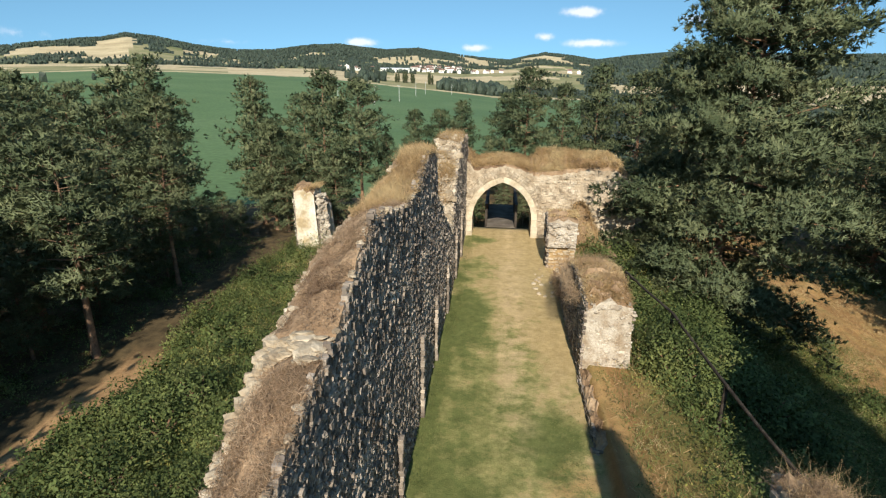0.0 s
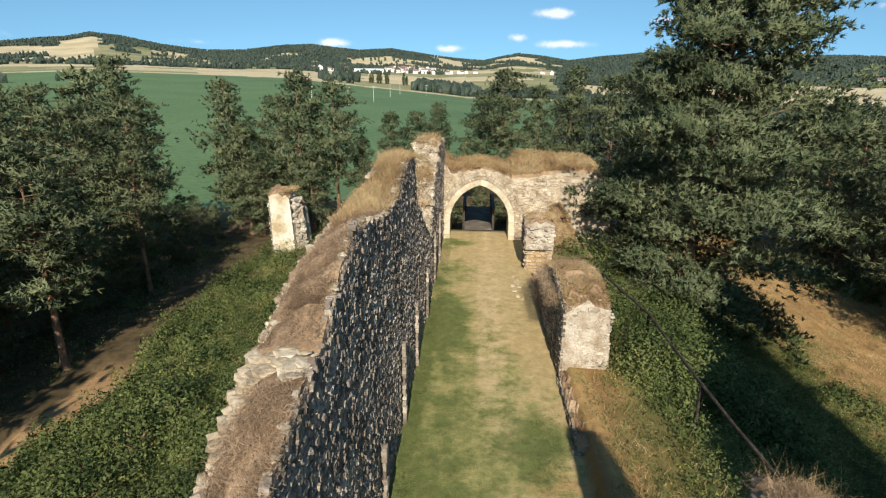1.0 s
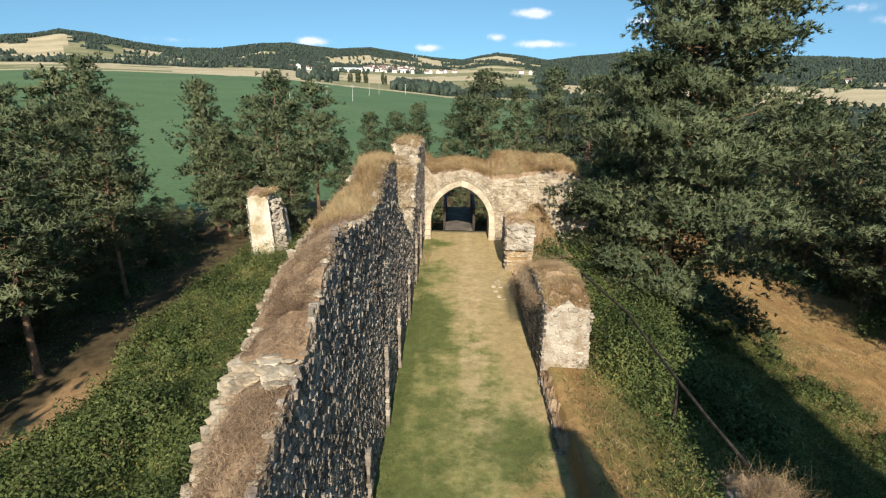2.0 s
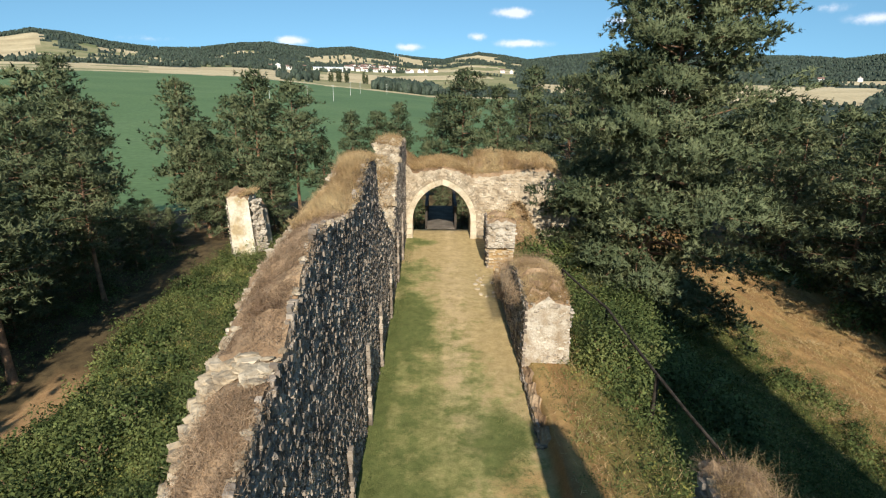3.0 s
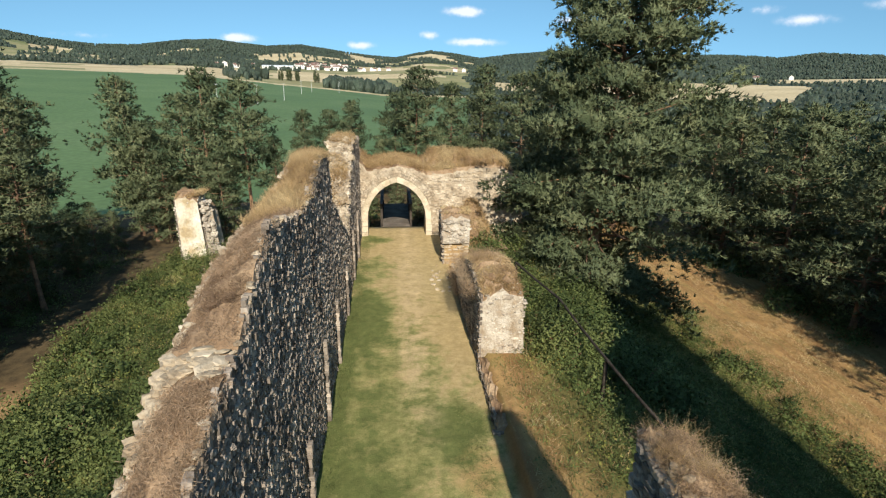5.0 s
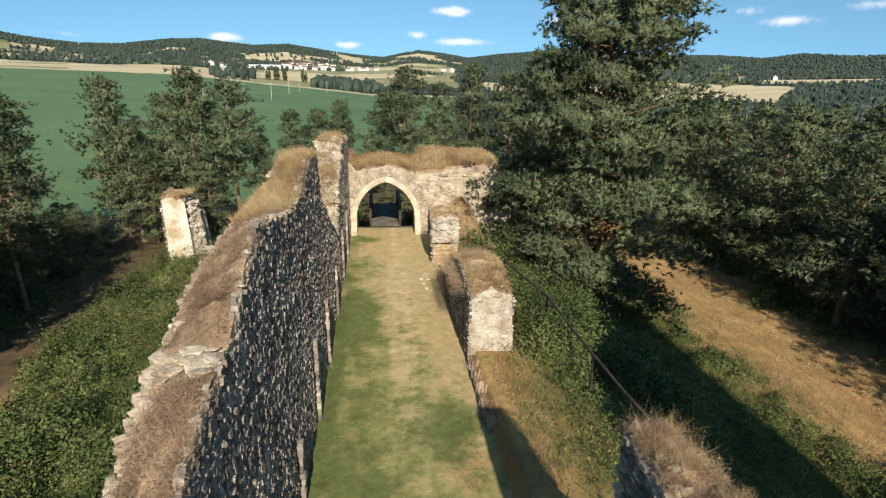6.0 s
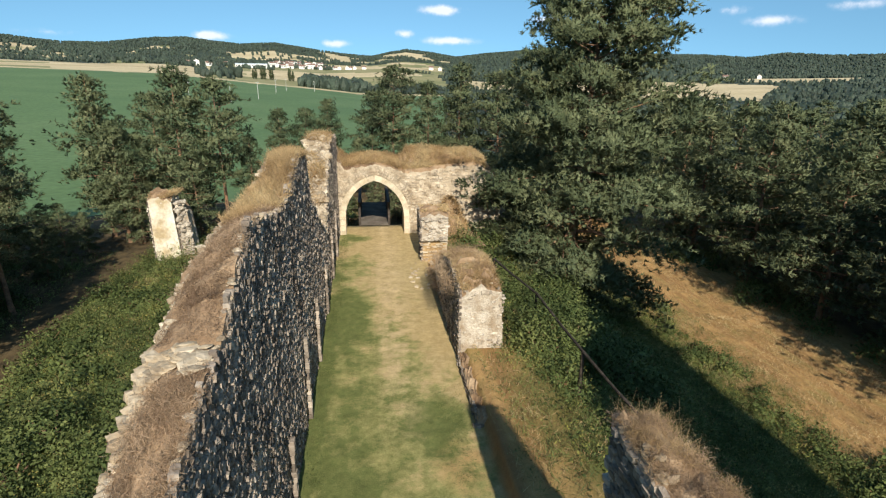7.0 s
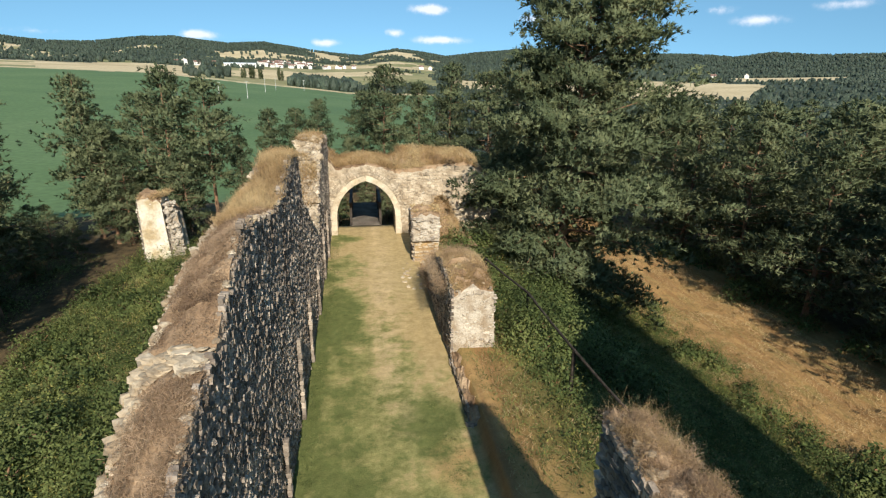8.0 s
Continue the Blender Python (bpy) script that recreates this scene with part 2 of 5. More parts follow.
    # past y 17 the track takes the dark floor colour, standing in for tree shade
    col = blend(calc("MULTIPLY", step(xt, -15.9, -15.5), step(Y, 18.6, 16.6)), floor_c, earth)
    col = blend(step(xt, -14.1, -13.7), col, weeds)
    col = blend(step(X, -2.9, -2.4), col, path)
    col = blend(step(X, 2.5, 2.7), col, turf)
    col = blend(step(xw, 3.5, 4.9), col, weeds)
    xm = calc("MULTIPLY_ADD", calc("SUBTRACT", mid, 0.5), 1.6, X)
    col = blend(step(xm, 15.2, 16.4), col, turf)
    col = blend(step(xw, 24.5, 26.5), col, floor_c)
    # ground behind the gate also gets the dark floor colour, deepening its shade
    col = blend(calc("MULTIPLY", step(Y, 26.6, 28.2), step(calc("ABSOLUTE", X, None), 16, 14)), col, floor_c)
    patchy = tex(2.6, 7, 0.72)
    val = calc("ADD", calc("MULTIPLY", step(grain, 0.3, 0.7), 0.4), calc("MULTIPLY_ADD", step(patchy, 0.3, 0.7), 0.34, 0.63))
    mul = n.new("ShaderNodeMix")
    mul.data_type, mul.blend_type = "RGBA", "MULTIPLY"
    mul.inputs["Factor"].default_value = 1.0
    l.new(col, mul.inputs["A"])
    l.new(val, mul.inputs["B"])
    l.new(mul.outputs["Result"], b.inputs["Base Color"])
    bp = n.new("ShaderNodeBump")
    bp.inputs["Strength"].default_value, bp.inputs["Distance"].default_value = 0.4, 0.05
    l.new(calc("ADD", grain, calc("MULTIPLY", fine, 1.5)), bp.inputs["Height"])
    l.new(bp.outputs[0], b.inputs["Normal"])
    return m


G_NEAR = near_ground()
G_CROP = material("green_crop", [(0.082, 0.142, 0.060), (0.096, 0.160, 0.066), (0.112, 0.175, 0.076)], 0.02, 0.9, 0.2, 40)
G_STUBBLE = material("straw_field", [(0.40, 0.32, 0.19), (0.50, 0.41, 0.25), (0.58, 0.48, 0.30)], 0.01, 0.95, 0.1, 20)
G_PASTURE = material("pale_pasture", [(0.15, 0.17, 0.07), (0.24, 0.23, 0.11), (0.33, 0.29, 0.16)], 0.008, 0.95, 0.1, 20)
G_FOREST = material("wooded_hill", [(0.026, 0.038, 0.029), (0.040, 0.057, 0.040), (0.055, 0.073, 0.05)], 0.02, 0.95, 0.4, 12)


# ---- mesh helpers ----
def mesh_of(name, verts, faces, mat, smooth=False, normals=None):
    """A mesh from an array of points and an array of triangles or quads; normals: one a face, for the soft shading of needles and leaves."""
    verts, faces = np.asarray(verts, np.float32), np.asarray(faces, np.int32)
    me = bpy.data.meshes.new(name)
    k = faces.shape[1]
    me.vertices.add(len(verts))
    me.vertices.foreach_set("co", verts.ravel())
    me.loops.add(faces.size)
    me.loops.foreach_set("vertex_index", faces.ravel())
    me.polygons.add(len(faces))
    me.polygons.foreach_set("loop_start", np.arange(0, faces.size, k, dtype=np.int32))
    me.polygons.foreach_set("loop_total", np.full(len(faces), k, np.int32))
    me.polygons.foreach_set("use_smooth", np.full(len(faces), smooth or normals is not None))
    for m in (mat if isinstance(mat, (list, tuple)) else [mat]):
        me.materials.append(m)
    me.update(calc_edges=True)
    if normals is not None:
        me.normals_split_custom_set(np.repeat(normals, k, 0).tolist())
    return me


def child(name, me, parent, label="", m=None):
    ob = new(name, me)
    ob.parent = parent
    if m is not None:
        ob.matrix_basis = m
    return tagged(ob, label)


def part(name, bm, mat, parent, label=""):
    me = bpy.data.meshes.new(name)
    bm.to_mesh(me)
    bm.free()
    me.materials.append(mat)
    return child(name, me, parent, label)


def empty(name, x, y, z, label, category, group="", kind=""):
    ob = new(name)
    ob.location = (x, y, z)
    return tagged(ob, label, category, group, kind)


def curve_at(table, u):
    return np.interp(u, [p[0] for p in table], [p[1] for p in table])


def nz2(x, y, s=1.0, seed=0.0):
    """Smooth cheap noise in -1..1 for arrays."""
    x, y = np.asarray(x, float) * s + seed, np.asarray(y, float) * s - seed * 1.7
    return (np.sin(1.7 * x + 1.3 * np.sin(1.1 * y + 0.7)) + np.sin(2.3 * y + 1.7 * np.sin(0.9 * x - 0.4)) + 0.6 * np.sin(3.9 * x + 2.9 * y + 1.1 * np.sin(2.1 * x))) / 2.6


def smooth(e0, e1, x):
    t = np.clip((np.asarray(x, float) - e0) / (e1 - e0), 0, 1)
    return t * t * (3 - 2 * t)


# ---- ground ----
HILL_EL = [(-180, 2.0), (-60, 2.0), (-50, 1.6), (-44.5, 1.7), (-40, 2.35), (-37, 2.75), (-35.3, 3.15), (-33, 2.95), (-29.6, 2.27), (-26, 2.0), (-23, 2.1), (-19, 2.6),
           (-16.6, 2.72), (-14.4, 2.5), (-12, 2.3), (-8.8, 2.5), (-6, 2.1), (-2.5, 1.6), (0.5, 1.45), (2, 1.8), (4, 2.15), (6.5, 1.9), (9, 1.5), (12, 1.9), (16.3, 2.25), (20, 2.15),
           (27, 1.9), (33.6, 1.8), (36, 1.6), (39, 1.95), (42, 1.75), (46, 1.85), (60, 2.1), (180, 2.0)]
FIELD_EL = [(-180, -0.3), (-50, -0.4), (-44.5, -0.1), (-38, 0.25), (-32, 0.25), (-25, 0.05), (-19, -0.15), (-13.9, -0.7), (-6.4, -1.45), (-1.2, -2.0), (8, -2.2), (12, -2.5), (40, -3.0), (180, -1.0)]
MID_EL = [(-180, 0.8), (-50, 0.5), (-35, 1.0), (-25, 0.85), (-18, 0.7), (-10, 0.45), (-4, 0.2), (3, 0.6), (10, 0.2), (16, 0.1), (30, -0.1), (46, 0.2), (180, 0.5)]


def near_height(x, y):
    """The castle ridge: a level ward between two walls, a bank on one side, a ditch and meadow on the other."""
    left = np.interp(x, [-60, -30, -16.4, -13.8, -9, -3.2, -2.6], [-6.5, -4.6, -4.05, -3.9, -2.3, -0.7, 0.0])
    right = np.interp(x, [2.6, 2.75, 4.8, 6.5, 10, 14, 17, 24, 60], [0.0, 0.35, 0.3, -0.6, -3.0, -4.6, -5.0, -5.0, -6.5])
    right = right + np.where((x > 2.6) & (x < 6), -0.3 * smooth(12, 17, y), 0)
    z = np.where(x < 0, left, right)
    ditch = smooth(26.8, 28.5, y) * (1 - smooth(34.5, 38, y))
    z = np.where(y > 26.5, np.minimum(z, -3.2 * ditch - 1.2 * smooth(34, 40, y) - 0.0), z)
    return z + 0.10 * nz2(x, y, 0.5) * smooth(2.8, 5, np.abs(x - 0.3)) + 0.02 * nz2(x, y, 2.1, 3)


def height(x, y):
    x, y = np.asarray(x, float), np.asarray(y, float)
    r = np.hypot(x, y + 2)
    az = np.degrees(np.arctan2(x, y + 2))
    near = near_height(x, y)
    fe, me, he = curve_at(FIELD_EL, az), curve_at(MID_EL, az), curve_at(HILL_EL, az)
    z1 = -9.0
    z2 = 8 + 600 * np.tan(np.radians(fe))
    z3 = 8 + 1500 * np.tan(np.radians(me))
    z4 = 8 + 3000 * np.tan(np.radians(he))
    far = z1 + (z2 - z1) * smooth(80, 680, r) * 1.0
    far = far + (z3 - z2) * smooth(600, 1600, r) + (z4 - z3) * smooth(1500, 3000, r) - 90 * smooth(3100, 4400, r)
    far = far + 3.0 * nz2(x, y, 0.006, 2) * smooth(650, 1400, r)
    k = smooth(45, 85, r)
    return near * (1 - k) + far * k


def height1(x, y):
    return float(height(np.array([x]), np.array([y]))[0])


def region(x, y):
    """Which cover lies where: index into GROUNDS."""
    r = np.hypot(x, y + 2)
    az = np.degrees(np.arctan2(x, y + 2))
    g = np.zeros(x.shape, int)
    az = az + (0.9 * nz2(x, y, 0.006, 7) + 0.4 * nz2(x, y, 0.021, 3)) * smooth(650, 900, r)
    rr = r * (1 + 0.05 * nz2(x, y, 0.003, 11) * smooth(650, 1200, r)) * (1 + 0.02 * nz2(az, az * 0 + 3, 0.3))
    n1 = nz2(x, y, 0.0042, 5) + 0.5 * nz2(x, y, 0.011, 9)
    left = az < 8
    g = np.where(rr > 70, np.where(left, 1, 3), g)
    g = np.where(rr > 590, 3, g)
    g = np.where(left & (rr > 590) & (rr < 630), 2, g)
    # a straw field over the crop's far edge, then hedged pasture
    g = np.where((az < -15) & (rr > 590) & (rr < 1180) & (n1 > -0.9), 2, g)
    g = np.where((az < -27) & (rr > 630) & (rr < 1000) & (n1 < 0.2), 3, g)
    g = np.where((rr > 1000) & (n1 > 0.25), 2, g)
    g = np.where((rr > 1000) & (n1 < -0.5), 4, g)
    g = np.where((az > -6.2) & (az < 8) & (rr > 640) & (rr < 850), 4, g)
    g = np.where((az > -12) & (az < -5) & (rr > 850) & (rr < 1200), 2, g)
    g = np.where((az > -12) & (az < -6.2) & (rr > 650) & (rr < 850), 3, g)
    # hollow beyond the meadow: woods, with straw fields showing between
    g = np.where((az > 8) & (rr > 70), 4, g)
    g = np.where((az > 10) & (az < 38.5) & (rr > 640) & (rr < 1250 - 8 * np.abs(az - 30)) & (n1 > -0.75), 2, g)
    g = np.where((az > 36) & (az < 44) & (rr > 1350) & (rr < 1500), 2, g)
    g = np.where((az > 8) & (az < 30) & (rr > 1600) & (rr < 1900) & (n1 > 0.2), 3, g)
    # wooded slopes behind the village, with a few clearings
    g = np.where((az < -1) & (az > -31) & (rr > 1780) & (n1 < 0.12), 4, g)
    # wooded hill tops
    g = np.where(rr > 2250 + 260 * nz2(az, az * 0, 0.35, 4), 4, g)
    g = np.where((rr > 1500) & (rr < 2550) & (az < -35) & (az > -43), np.where(n1 < -0.45, 4, 2), g)
    g = np.where((rr > 1900) & (rr < 2750) & (az > 1.5) & (az < 6.5) & (n1 > -0.3), 2, g)
    g = np.where((rr > 2100) & (rr < 2800) & (az > -4.5) & (az < -1.5), 2, g)
    return g


GROUNDS = [G_NEAR, G_CROP, G_STUBBLE, G_PASTURE, G_FOREST]


def build_ground():
    az = np.radians(np.concatenate([np.arange(-62, 62, 0.4), np.arange(62, 298, 4.0)]))
    rad = np.concatenate([[0.02, 0.2, 0.4], 0.6 * 1.025 ** np.arange(0, 420)])
    rad = rad[rad < 4600]
    A, R = np.meshgrid(az, rad)
    X, Y = R * np.sin(A), R * np.cos(A) - 2
    Z = height(X, Y)
    na, nr = len(az), len(rad)
    verts = np.stack([X, Y, Z], -1).reshape(-1, 3)
    i, j = np.meshgrid(np.arange(na), np.arange(nr - 1))
    a, b = j * na + i, j * na + (i + 1) % na
    faces = np.stack([a, b, b + na, a + na], -1).reshape(-1, 4)[:, ::-1]
    me = mesh_of("ground", verts, faces, GROUNDS, True)
    c = verts[faces].mean(1)
    me.polygons.foreach_set("material_index", region(c[:, 0], c[:, 1]).astype(np.int32))
    tagged(new("ground", me), "castle hill with dry grass, weedy banks and farmland to the horizon", "ground", "", "structure")


build_ground()


# ---- masonry ----
def slab(name, axis, rows, mat, wobble=0.04, seed=1, dome=0.10, inset=0.0, bare=None):
    """A wall core along an axis: rows of (u, bottom, top_a, top_b, d_a, d_b); a and b are its two faces."""
    rnd = random.Random(seed)
    verts, faces = [], []
    n = 7
    for u, zb, ta, tb, da, db in rows:
        def put(d, z):
            verts.append((d, u, z) if axis == "y" else (u, d, z))
        put(da, zb)
        for k in range(n):
            f = k / (n - 1)
            put(da + (db - inset - da) * f, ta + (tb - ta) * f + (rnd.uniform(-wobble, wobble) + dome * math.sin(math.pi * f) if 0 < k < n - 1 else rnd.uniform(-wobble, 0)))
        put(db, zb)
    m = n + 2
    for r in range(len(rows) - 1):
        for k in range(m):
            k2 = (k + 1) % m
            faces.append((r * m + k, r * m + k2, (r + 1) * m + k2, (r + 1) * m + k))
    bm = bmesh.new()
    vs = [bm.verts.new(v) for v in verts]
    for q, f in enumerate(faces):
        bm.faces.new([vs[i] for i in f]).material_index = 0 if not 1 <= q % m < n else 2 if bare and bare(rows[q // m][0]) else 1
    bm.faces.new(vs[:m])
    bm.faces.new(vs[-m:])
    bmesh.ops.recalc_face_normals(bm, faces=bm.faces)
    me = bpy.data.meshes.new(name)
    bm.to_mesh(me)
    bm.free()
    me.materials.append(mat)
    me.materials.append(M_TURF)
    me.materials.append(M_PALE_MORTAR)
    return new(name, me)


def stone_mesh(rnd):
    """One rough stone of unit width (x), height (z) and depth (towards -y), rounded at its face."""
    v, f = [], []
    for d, ins, j in ((0.0, 0.0, 0.0), (-0.8, 0.015, 0.03), (-1.0, 0.075, 0.05)):
        for sx, sz in ((-1, -1), (1, -1), (1, 1), (-1, 1)):
            v.append((sx * (0.5 - ins) + rnd.uniform(-j, j), d + (rnd.uniform(-0.18, 0.12) if d < -0.9 else 0), sz * (0.5 - ins) + rnd.uniform(-j, j)))
    for k in range(2):
        for q in range(4):
            a, b = k * 4 + q, k * 4 + (q + 1) % 4
            f.append((a, b, b + 4, a + 4))
    f.append((8, 9, 10, 11))
    return np.array(v), np.array(f)


_r = random.Random(5)
STONES = [stone_mesh(_r) for _ in range(14)]
STONE_MESHES = {}
# the same stones with plain flanks, for faces seen from afar
PLAIN = [(np.concatenate([v[:4], v[8:]]), np.array([(0, 1, 5, 4), (1, 2, 6, 5), (2, 3, 7, 6), (3, 0, 4, 7), (4, 5, 6, 7)])) for v, f in STONES]


def lay(u0, u1, z0, z1, keep, rnd, size=(0.065, 0.17), course=(0.05, 0.098), proud=(0.003, 0.042), skip=0.0):
    """Rubble courses over a face: (u, z, w, h, proud, tilt) of each stone that keep() lets stand."""
    out, z = [], z0
    while z < z1:
        h = rnd.uniform(*course)
        u = u0 - rnd.uniform(0, 0.2)
        while u < u1:
            w = rnd.uniform(*size)
            cu, cz = u + w / 2, z + h / 2 + rnd.uniform(-0.02, 0.02)
            if keep(cu, cz) and rnd.random() > skip:
                out.append((cu, cz, w * 0.96, h * rnd.uniform(0.82, 1.0), rnd.uniform(*proud) * (1.5 if rnd.random() < 0.12 else 1), rnd.uniform(-12, 12)))
            u += w
        z += h
    return out


def face_matrix(side, d):
    """Turns a stone's own frame (along x, out to -y) onto a wall face."""
    if side == "+x":
        return lambda u, z: Matrix.Translation((d, u, z)) @ Matrix.Rotation(radians(90), 4, "Z")
    if side == "-x":
        return lambda u, z: Matrix.Translation((d, u, z)) @ Matrix.Rotation(radians(-90), 4, "Z")
    return lambda u, z: Matrix.Translation((u, d, z))


def stones(parent, laid, place, mat, mat_joined, rnd, single=lambda u, z: False, label=""):
    """Lay stones on a wall: those that single() picks as pieces of their own, the rest joined."""
    V, F, n = [], [], 0
    for u, z, w, h, p, tilt in laid:
        k = rnd.randrange(len(STONES))
        m = place(u, z) @ Matrix.Rotation(radians(tilt), 4, "Y") @ Matrix.Diagonal((w, p + 0.05, h, 1)) @ Matrix.Translation((0, 0.05 / (p + 0.05), 0))
        if single(u, z):
            key = (k, mat.name)
            if key not in STONE_MESHES:
                STONE_MESHES[key] = mesh_of("stone", STONES[k][0], STONES[k][1], mat)
            child("stone", STONE_MESHES[key], parent, "", m)
        else:
            a = np.array(m)
            V.append(PLAIN[k][0] @ a[:3, :3].T + a[:3, 3])
            F.append(PLAIN[k][1] + n)
            n += 8
    if V:
        ob = child("rubble_facing", mesh_of("rubble_facing", np.concatenate(V), np.concatenate(F), mat_joined), parent, label)
        tagged(ob, kind="stuff")


# the long curtain wall: its inner face at x = -1.55
W_TOP = [(-1.0, 4.2), (0.5, 4.5), (1.4, 4.75), (2.2, 5.1), (3.2, 5.25), (3.7, 5.48), (4.2, 5.77), (4.9, 6.08), (5.7, 6.05), (6.4, 5.84), (7.4, 5.7), (8.4, 5.72), (9.3, 6.0), (10.4, 6.2), (11.7, 6.08), (12.3, 5.75), (12.55, 4.65),
         (13.9, 4.15), (14.2, 3.75), (14.9, 3.5), (16.0, 3.0), (16.8, 2.5), (17.6, 2.6), (18.0, 3.5), (18.5, 3.95), (20.0, 4.6), (21.2, 5.3), (22.2, 5.4), (24.0, 5.2), (25.6, 5.0)]
W_LEFT_Z = [(-1.0, 4.0), (2.0, 4.55), (3.2, 4.95), (4.2, 5.05), (6.0, 5.1), (8.5, 5.15), (9.6, 5.25), (10.2, 5.8), (11.0, 6.0), (12.2, 5.95), (12.6, 5.0), (13.3, 4.2), (15.0, 3.0), (16.8, 2.7), (17.0, 3.4), (18.3, 3.6), (18.5, 4.2), (19.6, 4.5), (19.8, 4.9), (20.6, 4.9), (20.9, 5.25), (22.5, 5.35), (25.6, 5.0)]
W_LEFT_X = [(-1.0, -2.2), (2.0, -2.36), (4.0, -2.5), (6.0, -2.8), (8.5, -2.95), (9.5, -2.8), (10.2, -2.45), (13.0, -2.4), (15.5, -2.3), (18.5, -2.45), (20.5, -2.6), (25.6, -2.6)]
NICHES = [(6.35, 0.25, 1.5), (9.15, 0.3, 2.1), (11.9, 0.3, 1.9), (15.2, 0.3, 1.7), (18.6, 0.3, 2.0), (21.4, 0.3, 2.2)]


def niche(u, z):
    return any(a - w < u < a and z < h for a, w, h in NICHES)


def wall_west():
    rnd = random.Random(11)
    rows = []
    for u in np.arange(-1.0, 25.61, 0.2):
        jag = rnd.uniform(-0.07, 0.05) if u < 12.6 else rnd.uniform(-0.22, 0.12)
        rows.append((u, -1.2, curve_at(W_TOP, u) + jag, curve_at(W_LEFT_Z, u) + (jag if u < 12.6 else rnd.uniform(-0.3, 0.15)), -1.6, curve_at(W_LEFT_X, u) + rnd.uniform(-0.07, 0.07)))
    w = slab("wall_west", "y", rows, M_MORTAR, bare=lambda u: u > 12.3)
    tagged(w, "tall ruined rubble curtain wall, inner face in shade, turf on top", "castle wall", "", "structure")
    # inner face in the darker grey rubble, some of its shade in the colour
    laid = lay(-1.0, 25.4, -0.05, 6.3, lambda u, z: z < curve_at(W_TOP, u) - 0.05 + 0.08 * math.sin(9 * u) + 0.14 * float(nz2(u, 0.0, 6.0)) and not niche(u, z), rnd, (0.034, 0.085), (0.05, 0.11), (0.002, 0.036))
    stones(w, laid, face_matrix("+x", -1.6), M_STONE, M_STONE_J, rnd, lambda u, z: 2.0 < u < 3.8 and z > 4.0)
    return w


wall_w = wall_west()


def rock(rnd):
    bm = bmesh.new()
    bmesh.ops.create_icosphere(bm, subdivisions=1, radius=0.5)
    sh = [rnd.uniform(0.75, 1.2) for _ in range(6)]
    for v in bm.verts:
        d = v.co.normalized()
        k = sum(sh[i] * max(0, d.dot(a)) ** 2 for i, a in enumerate((Vector((1, 0, 0)), Vector((-1, 0, 0)), Vector((0, 1, 0)), Vector((0, -1, 0)), Vector((0, 0, 1)), Vector((0, 0, -1)))))
        m = max(abs(d.x), abs(d.y), abs(d.z))
        v.co = d * 0.5 * k * (0.3 + 0.7 / m * 0.85) * rnd.uniform(0.86, 1.1)
    bm.verts.index_update()
    bmesh.ops.triangulate(bm, faces=bm.faces[:])
    v, f = np.array([tuple(q.co) for q in bm.verts]), np.array([[q.index for q in t.verts] for t in bm.faces])
    bm.free()
    return v, f


ROCKS = [rock(_r) for _ in range(10)]


def loose(parent, name, pts, lo, hi, mat, seed, flat=0.6, joined=False, label="", sink=0.1):
    """Rubble lying about: each a rough stone, sunk a little into what it lies on."""
    rnd = random.Random(seed)
    V, F, n = [], [], 0
    for x, y, z in pts:
        q = rnd.uniform(lo, hi)
        k = rnd.randrange(len(ROCKS))
        m = Matrix.Translation((x, y, z - q * sink)) @ Matrix.Rotation(rnd.uniform(0, 6.28), 4, "Z") @ Matrix.Rotation(radians(rnd.uniform(-16, 16)), 4, "X") @ Matrix.Diagonal((q, q * rnd.uniform(0.6, 1.0), q * flat * rnd.uniform(0.7, 1.2), 1))
        if joined:
            a = np.array(m)
            V.append(ROCKS[k][0] @ a[:3, :3].T + a[:3, 3])
            F.append(ROCKS[k][1] + n)
            n += len(ROCKS[k][0])
        else:
            key = ("rock", k, mat.name)
            if key not in STONE_MESHES:
                STONE_MESHES[key] = mesh_of("stone", ROCKS[k][0], ROCKS[k][1], mat)
            child("stone", STONE_MESHES[key], parent, label, m)
    if joined:
        tagged(child(name, mesh_of(name, np.concatenate(V), np.concatenate(F), mat), parent, label), kind="stuff")


def west_top(u, f):
    return -1.6 + (curve_at(W_LEFT_X, u) + 1.6) * f, u, curve_at(W_TOP, u) + (curve_at(W_LEFT_Z, u) - curve_at(W_TOP, u)) * f + 0.09 * math.sin(math.pi * f)


_s = random.Random(61)
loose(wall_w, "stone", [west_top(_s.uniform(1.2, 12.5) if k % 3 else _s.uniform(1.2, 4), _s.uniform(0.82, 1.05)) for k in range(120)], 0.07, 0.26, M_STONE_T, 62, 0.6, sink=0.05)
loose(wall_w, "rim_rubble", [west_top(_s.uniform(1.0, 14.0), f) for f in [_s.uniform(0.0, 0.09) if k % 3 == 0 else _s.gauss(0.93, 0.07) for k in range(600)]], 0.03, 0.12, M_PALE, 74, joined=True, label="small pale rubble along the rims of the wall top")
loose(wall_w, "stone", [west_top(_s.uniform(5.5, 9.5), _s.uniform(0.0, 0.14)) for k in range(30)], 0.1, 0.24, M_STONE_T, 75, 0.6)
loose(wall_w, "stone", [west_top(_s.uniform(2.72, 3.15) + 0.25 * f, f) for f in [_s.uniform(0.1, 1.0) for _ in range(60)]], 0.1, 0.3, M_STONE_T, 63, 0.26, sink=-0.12)
